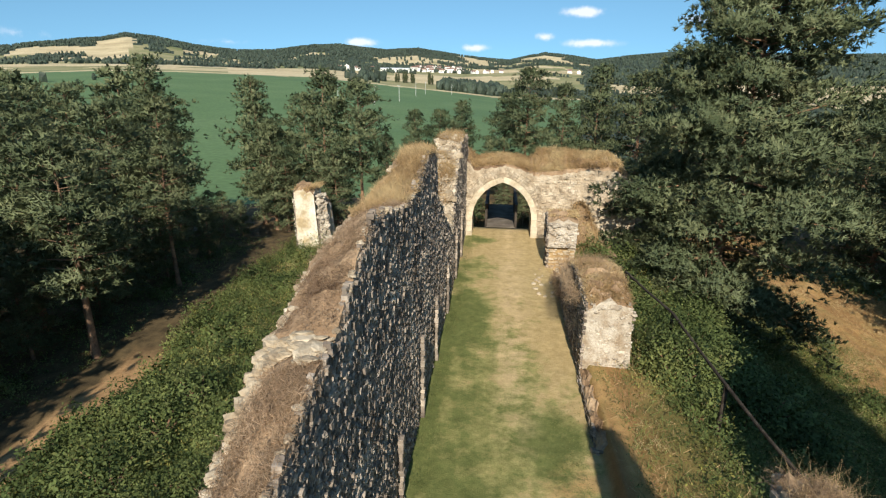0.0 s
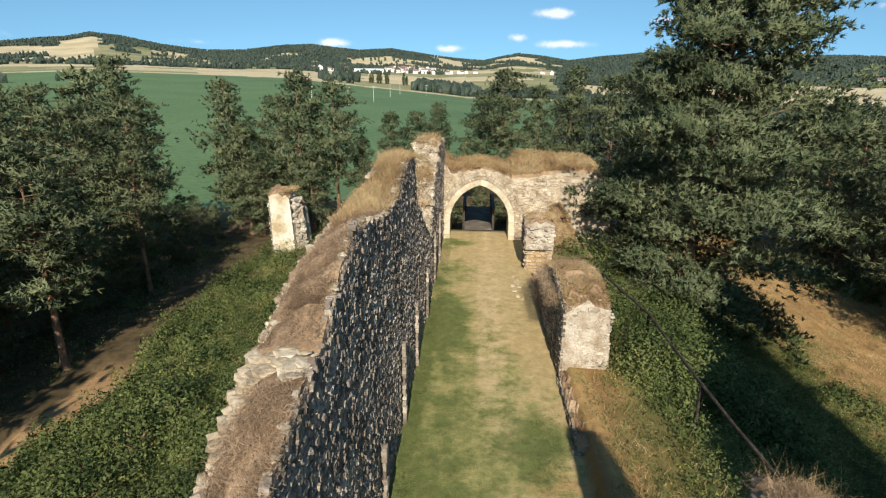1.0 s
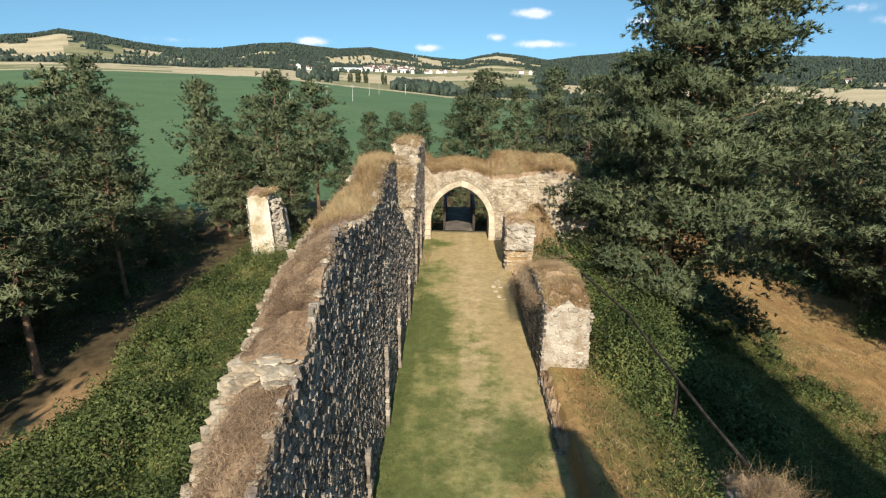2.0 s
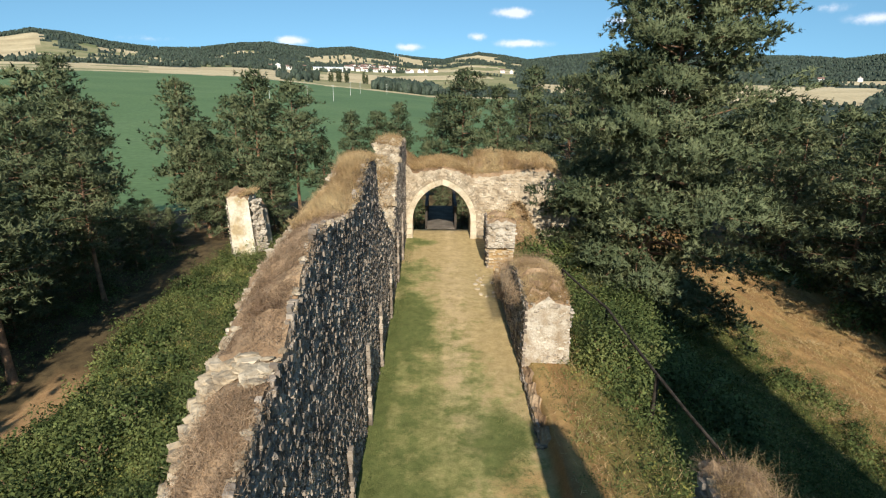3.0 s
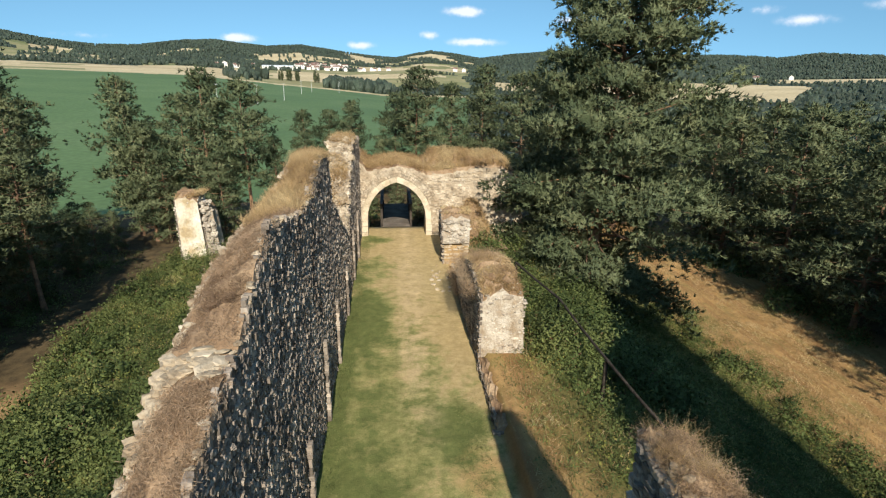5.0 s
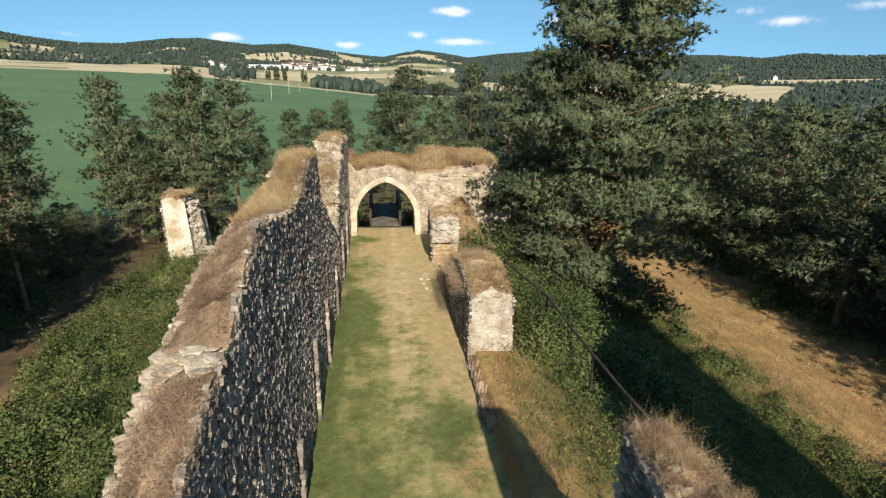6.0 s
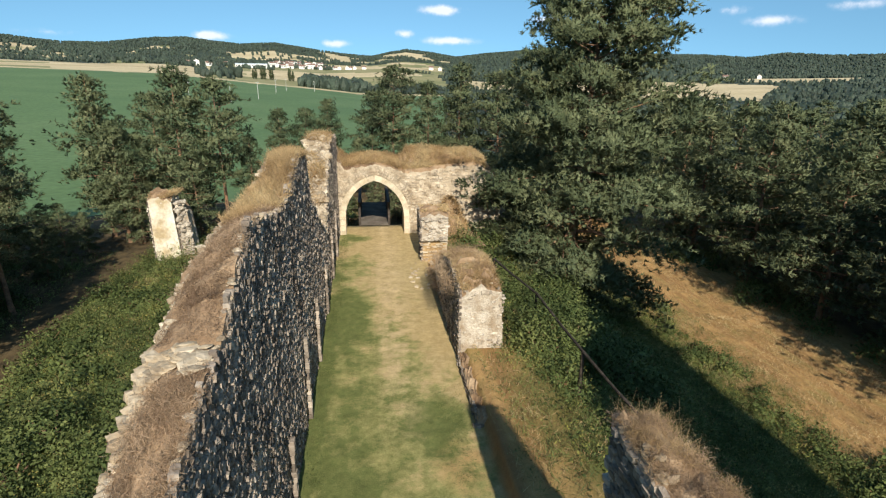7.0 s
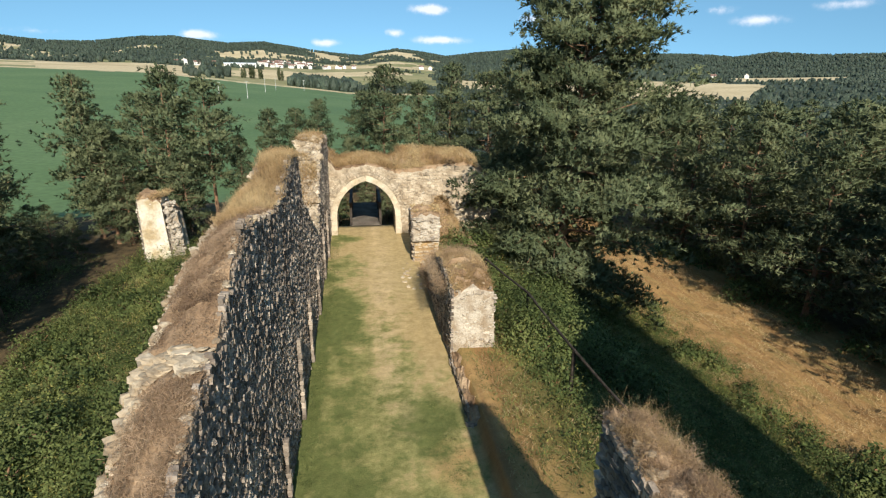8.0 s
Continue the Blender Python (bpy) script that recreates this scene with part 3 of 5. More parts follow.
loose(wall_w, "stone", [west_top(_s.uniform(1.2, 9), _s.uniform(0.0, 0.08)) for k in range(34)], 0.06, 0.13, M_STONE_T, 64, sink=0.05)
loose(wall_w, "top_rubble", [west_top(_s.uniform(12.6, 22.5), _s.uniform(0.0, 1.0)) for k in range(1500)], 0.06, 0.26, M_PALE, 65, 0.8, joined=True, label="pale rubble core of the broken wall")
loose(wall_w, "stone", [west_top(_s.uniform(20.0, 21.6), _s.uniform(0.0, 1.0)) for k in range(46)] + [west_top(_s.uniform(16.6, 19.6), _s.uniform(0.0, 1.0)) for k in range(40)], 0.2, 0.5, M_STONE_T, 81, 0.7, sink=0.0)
for a, w_, h_ in NICHES:
    z = 0.0
    while z < h_:
        q = _s.uniform(0.1, 0.2)
        bm = bmesh.new()
        bmesh.ops.create_cube(bm, size=1.0, matrix=Matrix.Translation((-1.6 + 0.07, a + 0.07, z + q / 2)) @ Matrix.Diagonal((0.06 + _s.uniform(0, 0.07), 0.13 + _s.uniform(0, 0.06), q * 0.94, 1)))
        bmesh.ops.bevel(bm, geom=bm.edges[:], offset=0.012, segments=1, affect="EDGES")
        part("jamb_stone", bm, M_STONE, wall_w)
        z += q

# the gate wall: front at y = 25, pointed arch
G_TOP = [(-2.4, 4.8), (-1.9, 4.8), (-1.6, 3.9), (-1.2, 3.45), (0.2, 3.66), (1.2, 3.52), (1.8, 3.22), (2.8, 3.3), (3.6, 3.45), (4.6, 3.55), (5.6, 3.6), (6.4, 3.2), (7.0, 2.4)]
G_BACK = [(-2.4, 0.3), (1.5, 0.35), (2.1, 1.05), (3.0, 1.0), (4.4, 0.6), (5.3, 0.6), (7.0, 0.3)]
GX, GHALF, GSPRING, GC = 0.27, 1.53, 0.94, 0.45


def arch_z(x, grow=0.0):
    """Height of the pointed arch over the gateway at x, or None beside it."""
    dx = abs(x - GX)
    r = GHALF + GC + grow
    if dx > GHALF + grow:
        return None
    return GSPRING + math.sqrt(max(0.0, r * r - (dx + GC) ** 2))


def wall_gate():
    rnd = random.Random(21)
    us = sorted(set([round(float(u), 3) for u in np.arange(-2.4, 7.01, 0.17)] + [GX - GHALF - 0.001, GX - GHALF + 0.001, GX + GHALF - 0.001, GX + GHALF + 0.001]))
    rows = []
    for u in us:
        a = arch_z(u)
        t = curve_at(G_TOP, u) + rnd.uniform(-0.06, 0.06)
        rows.append((u, -1.0 if a is None else a, t, t + curve_at(G_BACK, u), 25.03, 26.9))
    w = slab("wall_gate", "x", rows, M_PALE_MORTAR)
    tagged(w, "sunlit rubble gatehouse wall with a pointed gateway, dry grass on top", "castle wall", "", "structure")

    def keep(u, z):
        a = arch_z(u, 0.28 + (0.4 if z > 1.7 else 0))
        return z < curve_at(G_TOP, u) - 0.05 and (a is None or z > a + 0.05)
    laid = lay(-1.5, 6.9, -0.1, 5.2, keep, rnd, (0.08, 0.32), (0.06, 0.16), (-0.015, 0.055), 0.1)
    stones(w, laid, face_matrix("-y", 25.03), M_PALE, M_PALE, rnd)
    # dressed blocks of the arch
    r0, r1 = GHALF + GC - 0.02, GHALF + GC + 0.27

    def block(pts):
        bm = bmesh.new()
        fr = [bm.verts.new((x, 24.93, z)) for x, z in pts]
        bk = [bm.verts.new((x, 25.5, z)) for x, z in pts]
        bm.faces.new(fr)
        bm.faces.new(bk[::-1])
        for q in range(4):
            bm.faces.new((fr[q], bk[q], bk[(q + 1) % 4], fr[(q + 1) % 4]))
        bmesh.ops.recalc_face_normals(bm, faces=bm.faces)
        bmesh.ops.bevel(bm, geom=bm.edges[:], offset=0.007, segments=1, affect="EDGES")
        part("voussoir", bm, M_DRESSED, w)
    for s in (-1, 1):
        z = -0.15
        while z < GSPRING - 0.05:
            h = min(rnd.uniform(0.3, 0.42), GSPRING - z)
            o = rnd.uniform(0.25, 0.33)
            block([(GX + s * (GHALF - 0.02), z + 0.006), (GX + s * (GHALF + o), z + 0.006), (GX + s * (GHALF + o), z + h - 0.006), (GX + s * (GHALF - 0.02), z + h - 0.006)])
            z += h
        a_end = math.acos(GC / r0)
        n = 8
        for k in range(n):
            a, b = a_end * k / n + 0.0006, a_end * (k + 1) / n - 0.0006
            c0 = GX - s * GC

            def at(r, t):
                x = c0 + s * r * math.cos(t)
                return (x if s * (x - GX) > 0 else GX, GSPRING + r * math.sin(t))
            block([at(r0, a), at(r1, a), at(r1, b), at(r0, b)])
    # thin rubble set on edge round the dressed arch
    V, F, m = [], [], 0
    for s in (-1, 1):
        for ring in range(3):
            t = 0.34 + 0.05 * ring
            while t < math.acos(GC / (r1 + 0.1)):
                q = rnd.uniform(0.025, 0.05)
                k, r = rnd.randrange(len(PLAIN)), r1 + 0.09 + 0.15 * ring + rnd.uniform(-0.03, 0.03)
                x, z = GX - s * GC + s * r * math.cos(t), GSPRING + r * math.sin(t)
                if z < curve_at(G_TOP, x) + 0.08:
                    mat = np.array(Matrix.Translation((x, 25.03, z)) @ Matrix.Rotation(-s * t + (0 if s > 0 else math.pi), 4, "Y") @ Matrix.Diagonal((0.15, rnd.uniform(0.03, 0.075), 2 * q * 0.96, 1)))
                    V.append(PLAIN[k][0] @ mat[:3, :3].T + mat[:3, 3])
                    F.append(PLAIN[k][1] + m)
                    m += 8
                t += q * 2 / r * 1.02
    tagged(child("arch_rubble", mesh_of("arch_rubble", np.concatenate(V), np.concatenate(F), M_PALE), w, "ring of thin rubble over the dressed arch"), kind="stuff")
    return w


wall_g = wall_gate()


def ruin(name, label, x0, x1, y0, y1, zb, tops, seed, lit=True, mat=M_PALE_MORTAR, pale=M_PALE, step=0.18, dome=0.12, inset=0.0, far_side=None, proud=(-0.025, 0.04), wob=0.05, bare=0.16, field=((0.07, 0.36), (0.06, 0.18))):
    """A free-standing lump of rubble wall; tops: (y, height at x0, height at x1)."""
    rnd = random.Random(seed)
    rows = []
    for u in np.arange(y0, y1 + 0.01, step):
        ta, tb = np.interp(u, [t[0] for t in tops], [t[1] for t in tops]), np.interp(u, [t[0] for t in tops], [t[2] for t in tops])
        rows.append((u, zb, ta + rnd.uniform(-0.06, 0.06), tb + rnd.uniform(-0.06, 0.06), x0 + rnd.uniform(-0.03, 0.03), (x1 if far_side is None else curve_at(far_side, u)) + rnd.uniform(-0.05, 0.05)))
    w = slab(name, "y", rows, mat, wob, seed, dome, inset)
    tagged(w, label, "castle wall", "", "structure")

    def top(u, f):
        return np.interp(u, [t[0] for t in tops], [t[1] * (1 - f) + t[2] * f for t in tops])
    # end towards the sun, in the paler rubble
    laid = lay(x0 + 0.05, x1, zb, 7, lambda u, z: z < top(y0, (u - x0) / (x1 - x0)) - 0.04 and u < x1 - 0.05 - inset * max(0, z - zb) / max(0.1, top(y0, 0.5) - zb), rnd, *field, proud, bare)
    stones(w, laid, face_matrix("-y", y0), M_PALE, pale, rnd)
    # side turned from the sun: darker stones, so its shade is partly painted in
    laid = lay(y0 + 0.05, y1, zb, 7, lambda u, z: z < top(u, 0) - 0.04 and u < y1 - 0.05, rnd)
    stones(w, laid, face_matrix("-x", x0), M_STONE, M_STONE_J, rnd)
    return w


E_TOP = [(11.6, 2.2, 2.3), (11.9, 2.3, 2.42), (12.4, 2.45, 2.4), (13.6, 2.5, 2.3), (14.6, 2.25, 2.0), (15.6, 1.9, 1.7), (17.2, 0.9, 0.9)]
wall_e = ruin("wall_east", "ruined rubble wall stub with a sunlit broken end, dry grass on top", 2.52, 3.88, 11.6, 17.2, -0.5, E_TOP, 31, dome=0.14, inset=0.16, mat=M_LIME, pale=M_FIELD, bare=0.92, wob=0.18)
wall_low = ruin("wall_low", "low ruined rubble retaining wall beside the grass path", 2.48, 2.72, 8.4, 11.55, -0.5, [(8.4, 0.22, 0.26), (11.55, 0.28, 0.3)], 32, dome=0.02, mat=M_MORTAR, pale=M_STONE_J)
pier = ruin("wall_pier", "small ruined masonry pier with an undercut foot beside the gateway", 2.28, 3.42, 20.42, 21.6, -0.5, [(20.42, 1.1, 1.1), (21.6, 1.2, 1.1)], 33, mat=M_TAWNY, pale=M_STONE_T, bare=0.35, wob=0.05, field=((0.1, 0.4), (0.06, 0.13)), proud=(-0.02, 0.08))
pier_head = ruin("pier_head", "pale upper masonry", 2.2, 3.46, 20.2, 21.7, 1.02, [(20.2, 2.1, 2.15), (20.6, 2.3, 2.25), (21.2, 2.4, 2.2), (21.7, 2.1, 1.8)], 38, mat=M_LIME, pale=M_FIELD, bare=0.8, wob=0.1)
del pier_head["category"], pier_head["kind"]
pier_head.parent = pier
N_TOP = [(-2.5, 4.3, 4.1), (0.2, 4.4, 4.2), (1.2, 4.45, 4.25), (2.0, 4.56, 4.35), (2.45, 4.55, 4.35)]
N_SIDE = [(-2.5, 4.6), (-1.0, 4.15), (0.0, 3.75), (0.6, 3.5), (1.2, 3.36), (1.6, 3.36), (2.0, 3.26), (2.45, 3.05)]
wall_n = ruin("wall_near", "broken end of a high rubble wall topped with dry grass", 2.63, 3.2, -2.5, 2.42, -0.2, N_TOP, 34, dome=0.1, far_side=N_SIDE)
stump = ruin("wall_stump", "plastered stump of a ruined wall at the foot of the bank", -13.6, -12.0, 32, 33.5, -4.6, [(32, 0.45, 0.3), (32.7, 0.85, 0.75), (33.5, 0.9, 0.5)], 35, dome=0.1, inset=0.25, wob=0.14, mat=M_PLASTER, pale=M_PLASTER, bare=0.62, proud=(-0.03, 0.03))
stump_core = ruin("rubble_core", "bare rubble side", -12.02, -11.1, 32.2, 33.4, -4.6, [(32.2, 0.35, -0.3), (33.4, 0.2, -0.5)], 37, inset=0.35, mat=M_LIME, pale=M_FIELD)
del stump_core["category"], stump_core["kind"]
stump_core.parent = stump


# ---- plants ----
def blades(centers, per, length, width, rnd, up=0.5, spread=0.1, droop=0.0):
    """Thin triangles standing out from many centres."""
    c = np.repeat(np.asarray(centers, float), per, 0)
    n = len(c)
    d = rnd.normal(size=(n, 3))
    d[:, 2] = d[:, 2] * (1 - up) + up * 1.6
    d /= np.linalg.norm(d, axis=1)[:, None]
    s = np.cross(d, rnd.normal(size=(n, 3)))
    s /= np.linalg.norm(s, axis=1)[:, None] + 1e-9
    L = length * rnd.uniform(0.6, 1.3, (n, 1))
    base = c + rnd.normal(size=(n, 3)) * spread * np.array([1, 1, 0.35])
    W = width * rnd.uniform(0.7, 1.3, (n, 1))
    v = np.stack([base - s * W, base + s * W, base + d * L - np.array([0, 0, 1]) * droop * L], 1).reshape(-1, 3)
    return v, np.arange(3 * n).reshape(-1, 3)


def leaves(centers, per, size, rnd, spread, out=None):
    """Small leaf shapes round many centres; out: which way the mass faces at each centre."""
    c = np.repeat(np.asarray(centers, float), per, 0)
    n = len(c)
    p = c + rnd.normal(size=(n, 3)) * spread
    d = rnd.normal(size=(n, 3))
    d /= np.linalg.norm(d, axis=1)[:, None]
    up = rnd.normal(size=(n, 3)) + np.array([0, 0, 1.2])
    s = np.cross(d, up)
    s /= np.linalg.norm(s, axis=1)[:, None] + 1e-9
    L = size * rnd.uniform(0.6, 1.4, (n, 1))
    if out is None:
        out = np.tile(np.array([[0.0, 0.0, 1.0]]), (len(centers), 1))
    o = np.repeat(out, per, 0)
    s = np.where(np.sum(np.cross(s, d) * o, 1)[:, None] < 0, -s, s)
    nrm = o * 0.9 + np.cross(s, d) * 0.55 + rnd.normal(size=(n, 3)) * 0.12
    nrm /= np.linalg.norm(nrm, axis=1)[:, None]
    v = np.stack([p - d * L, p + s * L * 0.55, p + d * L, p - s * L * 0.55], 1).reshape(-1, 3)
    return v, np.arange(4 * n).reshape(-1, 4), nrm


def sprays(centers, out, per, length, width, rnd, ragged=0.62):
    """Tufts of pine needles: thin triangles fanning outwards from each centre, shaded as the soft mass that they form."""
    c, o = np.repeat(centers, per, 0), np.repeat(out, per, 0)
    n = len(c)
    d = o * 0.75 + rnd.normal(size=(n, 3)) * ragged + np.array([0, 0, 0.25])
    d /= np.linalg.norm(d, axis=1)[:, None]
    s = np.cross(d, rnd.normal(size=(n, 3)))
    s /= np.linalg.norm(s, axis=1)[:, None] + 1e-9
    s = np.where(np.sum(np.cross(s, d) * o, 1)[:, None] < 0, -s, s)
    L, W = length * rnd.uniform(0.55, 1.3, (n, 1)), width * rnd.uniform(0.7, 1.3, (n, 1))
    nrm = o + np.cross(s, d) * 0.35 + rnd.normal(size=(n, 3)) * 0.16
    nrm /= np.linalg.norm(nrm, axis=1)[:, None]
    b = c + rnd.normal(size=(n, 3)) * 0.025
    v = np.stack([b - s * W, b + s * W, b + d * L], 1).reshape(-1, 3)
    return v, np.arange(3 * n).reshape(-1, 3), nrm


def tube(points, radii, sides=7):
    """A tapered tube through points, as arrays."""
    V, F = [], []
    pts = [Vector(p) for p in points]
    for i, p in enumerate(pts):
        t = (pts[min(i + 1, len(pts) - 1)] - pts[max(i - 1, 0)]).normalized()
        a = t.orthogonal().normalized()
        b = t.cross(a)
        for k in range(sides):
            w = 2 * math.pi * k / sides
            V.append(p + (a * math.cos(w) + b * math.sin(w)) * radii[i])
    for i in range(len(pts) - 1):
        for k in range(sides):
            k2 = (k + 1) % sides
            F.append((i * sides + k, i * sides + k2, (i + 1) * sides + k2, (i + 1) * sides + k))
    return [tuple(v) for v in V], F


def pine(h, spread, seed, bare=0.3, limbs=44, tuft=8, pads=22, needle=(0.3, 0.042), lean=(0, 0), profile=((0, 0.75), (0.25, 1.0), (0.6, 0.72), (1, 0.12)), pad=0.5, single=False, flat=0.42, sub=3, droop=0.0):
    """A Scots pine at the origin: trunk, limbs and needle crown; returned as its meshes. profile: reach of the limbs up the crown."""
    rnd, nr = random.Random(seed), np.random.default_rng(seed)
    tp = [Vector((lean[0] * f * f + 0.25 * math.sin(3 * f + seed) * f, lean[1] * f * f + 0.2 * math.sin(4 * f + seed * 2) * f, h * f)) for f in np.linspace(0, 1, 12)]
    r0 = 0.012 * h + 0.04
    tv, tf = tube(tp, [r0 * (1 - 0.9 * f) * (1.25 if f == 0 else 1) for f in np.linspace(0, 1, 12)], 9)
    bark_v, bark_f, limb_meshes, C, O, starts = list(tv), list(tf), [], [], [], []

    def trunk_at(f):
        i = min(int(f * 11), 10)
        return tp[i].lerp(tp[i + 1], f * 11 - i)
    for k in range(limbs):
        f = bare + (0.985 - bare) * (k + rnd.random()) / limbs
        g = (f - bare) / (1 - bare)
        reach = max(0.3, spread * curve_at(profile, g) * rnd.uniform(0.55, 1.12))
        a = k * 2.4 + rnd.uniform(-0.6, 0.6)
        base = trunk_at(f)
        lift = rnd.uniform(-0.2, 0.25) + 0.45 * g - droop * (1 - g) ** 3
        pts = [base]
        for q in (0.35, 0.7, 1.0):
            pts.append(base + Vector((math.cos(a + 0.3 * q) * reach * q, math.sin(a + 0.3 * q) * reach * q, reach * lift * q * (0.5 + 0.5 * q) + rnd.uniform(-0.1, 0.1))))
        r = max(0.018, r0 * 0.4 * (1 - 0.6 * g) * min(1.0, reach / spread + 0.3))
        v, fc = tube(pts, [r, r * 0.7, r * 0.45, r * 0.15], 5 if single else 4)
        if single:
            limb_meshes.append(mesh_of("limb", v, fc, M_BARK, True))
        else:
            o = len(bark_v)
            bark_v += v
            bark_f += [tuple(i + o for i in q) for q in fc]
        starts.append(len(C))
        m = max(5, int(pads * reach / spread))
        # two to four separate pads of needles along each limb
        for _ in range(max(2, m // 6)):
            q = rnd.uniform(0.45, 1.05)
            c = pts[0].lerp(pts[-1], q) + Vector((rnd.gauss(0, 0.25), rnd.gauss(0, 0.25), 0.1)) * (0.4 + reach / spread) 
            w = pad * rnd.uniform(0.6, 1.25) * (0.55 + 0.45 * reach / spread)
            for _ in range(6):
                g3 = Vector((rnd.gauss(0, 1), rnd.gauss(0, 1), rnd.gauss(0, 1)))
                p = c + Vector((g3.x * w, g3.y * w, g3.z * w * flat))
                away = Vector((p.x - base.x, p.y - base.y, 0)) / max(reach, 0.5)
                C.append(tuple(p))
                O.append(tuple((g3 * 0.5 + away * 0.75 + Vector((0, 0, 0.32))).normalized()))
    C, O = np.array(C), np.array(O)

    def needles(a, b):
        c = np.repeat(C[a:b], sub, 0) + nr.normal(size=((b - a) * sub, 3)) * np.array([0.2, 0.2, 0.12])
        return sprays(c, np.repeat(O[a:b], sub, 0), tuft, needle[0], needle[1], nr)

    def crown(name, a, b):
        v, f, nrm = needles(a, b)
        return mesh_of(name, v, f, M_NEEDLE, normals=nrm)
    trunk = [("trunk", mesh_of("trunk", bark_v, bark_f, M_BARK, True), None)]
    if single:
        ends = starts[1:] + [len(C)]
        return trunk + [("limb", m, crown("needle_bough", a, b)) for m, a, b in zip(limb_meshes, starts, ends)]
    return trunk + [("crown", crown("crown", 0, len(C)), None)]


def plant(meshes, name, x, y, z, turn, size, label, category, group=""):
    t = empty(name, x, y, z, label, category, group)
    t.rotation_euler = (0, 0, turn)
    t.scale = size
    for nm, me, sub in meshes:
        p = child(nm, me, t)
        if sub:
            child(sub.name, sub, p)
    return t


CONE = ((0, 0.7), (0.2, 1.0), (0.55, 0.66), (0.8, 0.36), (1, 0.08))
ROUND = ((0, 0.55), (0.35, 1.0), (0.7, 0.7), (0.88, 0.42), (1, 0.12))
PINES = [pine(13, 2.9, 1, 0.18, 60, 6, 36, profile=CONE), pine(13, 2.9, 2, 0.34, 54, 6, 36, profile=ROUND), pine(13, 3.3, 3, 0.12, 62, 6, 36, profile=CONE),
         pine(13, 3.2, 4, 0.40, 50, 6, 36, profile=ROUND), pine(13, 3.3, 8, 0.08, 62, 6, 36, profile=ROUND)]
LIGHT_PINES = [pine(13, 3.3, 21, 0.12, 34, 4, 24, (0.42, 0.09), profile=CONE), pine(13, 3.5, 22, 0.15, 32, 4, 24, (0.42, 0.09), profile=ROUND)]
L_MID = "tall Scots pine with an orange trunk and dark green crown"


def plant_row(rows, label, group, wide):
    """Pines at x, y with the height of their tops and the kind of each."""
    for x, y, top, k in rows:
        z = height1(x, y) - 0.1
        q = (top - z) / 13
        plant(LIGHT_PINES[k % 2] if abs(x) > 29.5 or y < 5 else PINES[k], "pine_tree", x, y, z, (x * 7.3 + y * 3.1) % 6.28, (q * wide, q * wide, q), label, "tree", group)


plant_row([(-28.7, 40, 9.2, 0), (-19.5, 40, 7.6, 0), (-16.2, 42, 6.4, 4), (-14, 40, 8.3, 2), (-11, 40, 7.5, 1), (-21, 36, -0.6, 4), (-16.6, 38, 2.6, 4), (-17.8, 38.5, 4.6, 2), (-12.4, 37.5, 2.6, 4), (-9.2, 41, 3.4, 2), (-22.6, 37, -0.8, 4), (-19.5, 36, -1.2, 2), (-7, 42, 5.3, 2), (-3.3, 43, 6, 0), (-5.2, 44, 5.2, 4), (2.2, 45, 8.6, 1), (5, 44, 7.4, 2), (8, 45, 8.9, 0)],
          L_MID, "pines behind the gatehouse", 0.98)
plant_row([(11, 43, 8.2, 4), (14, 44, 7.6, 1), (0.4, 47, 6.5, 4), (-0.8, 40.5, 3.2, 2), (2.6, 39.5, 3, 4), (-1.5, 36, 0.8, 2), (0.4, 36.6, 1.0, 4), (1.9, 36, 0.9, 2), (17, 46, 7, 2), (20, 43, 6.6, 0)],
          L_MID, "pines behind the gatehouse", 0.98)
# the 13 m tops at y < 5 are out of view, added to shade the wood
plant_row([(-24, 34, 6.4, 1), (-29, 32, 7, 3), (-22.5, 27, 6.2, 3), (-27, 25, 7, 1), (-32, 27, 7.4, 1), (-22, 20, 5.6, 3), (-26.5, 18, 6.8, 1), (-31, 19, 7.2, 1), (-23, 13, 5, 1), (-28, 11, 6.6, 3), (-33, 13, 7, 3), (-36, 36, 7.6, 1), (-38, 26, 7.6, 1), (-24, 6, 5, 3), (-29, 4, 13, 1), (-23, -1, 13, 4), (-28, -4, 13, 3), (-23.5, -8, 13, 1)],
          "tall pine in the shaded wood below the bank", "pines below the bank", 1.12)
# here too the 13 m tops are unseen shade casters
plant_row([(-36, 5, 7, 2), (-33, -3, 13, 1), (-33, 43, 8, 3), (-24.5, 36, 1, 2), (-19.5, 31, -0.8, 4), (-20.5, 24, 1.5, 4), (-20, 17, 0.5, 2), (-17.4, 17.5, 5.5, 1), (-18.7, 26, 4, 3), (-18.8, 19, 3.6, 1), (-18.7, 12.5, 2.2, 3), (-18.6, 6, 3.6, 1), (-18.7, 0, 13, 4), (-18.8, -6, 13, 2), (-20.8, 11.5, 3, 3), (-20, 7.5, 2.6, 1), (-21.8, 14.5, 4.2, 1), (-19.8, 21, 0, 4), (-20, 27, 0.6, 2)],
          "tall pine in the shaded wood below the bank", "pines below the bank", 1.12)
plant_row([(-40, 17, 7.5, 3), (-42, 40, 8, 1)],
          "tall pine in the shaded wood below the bank", "pines below the bank", 1.12)
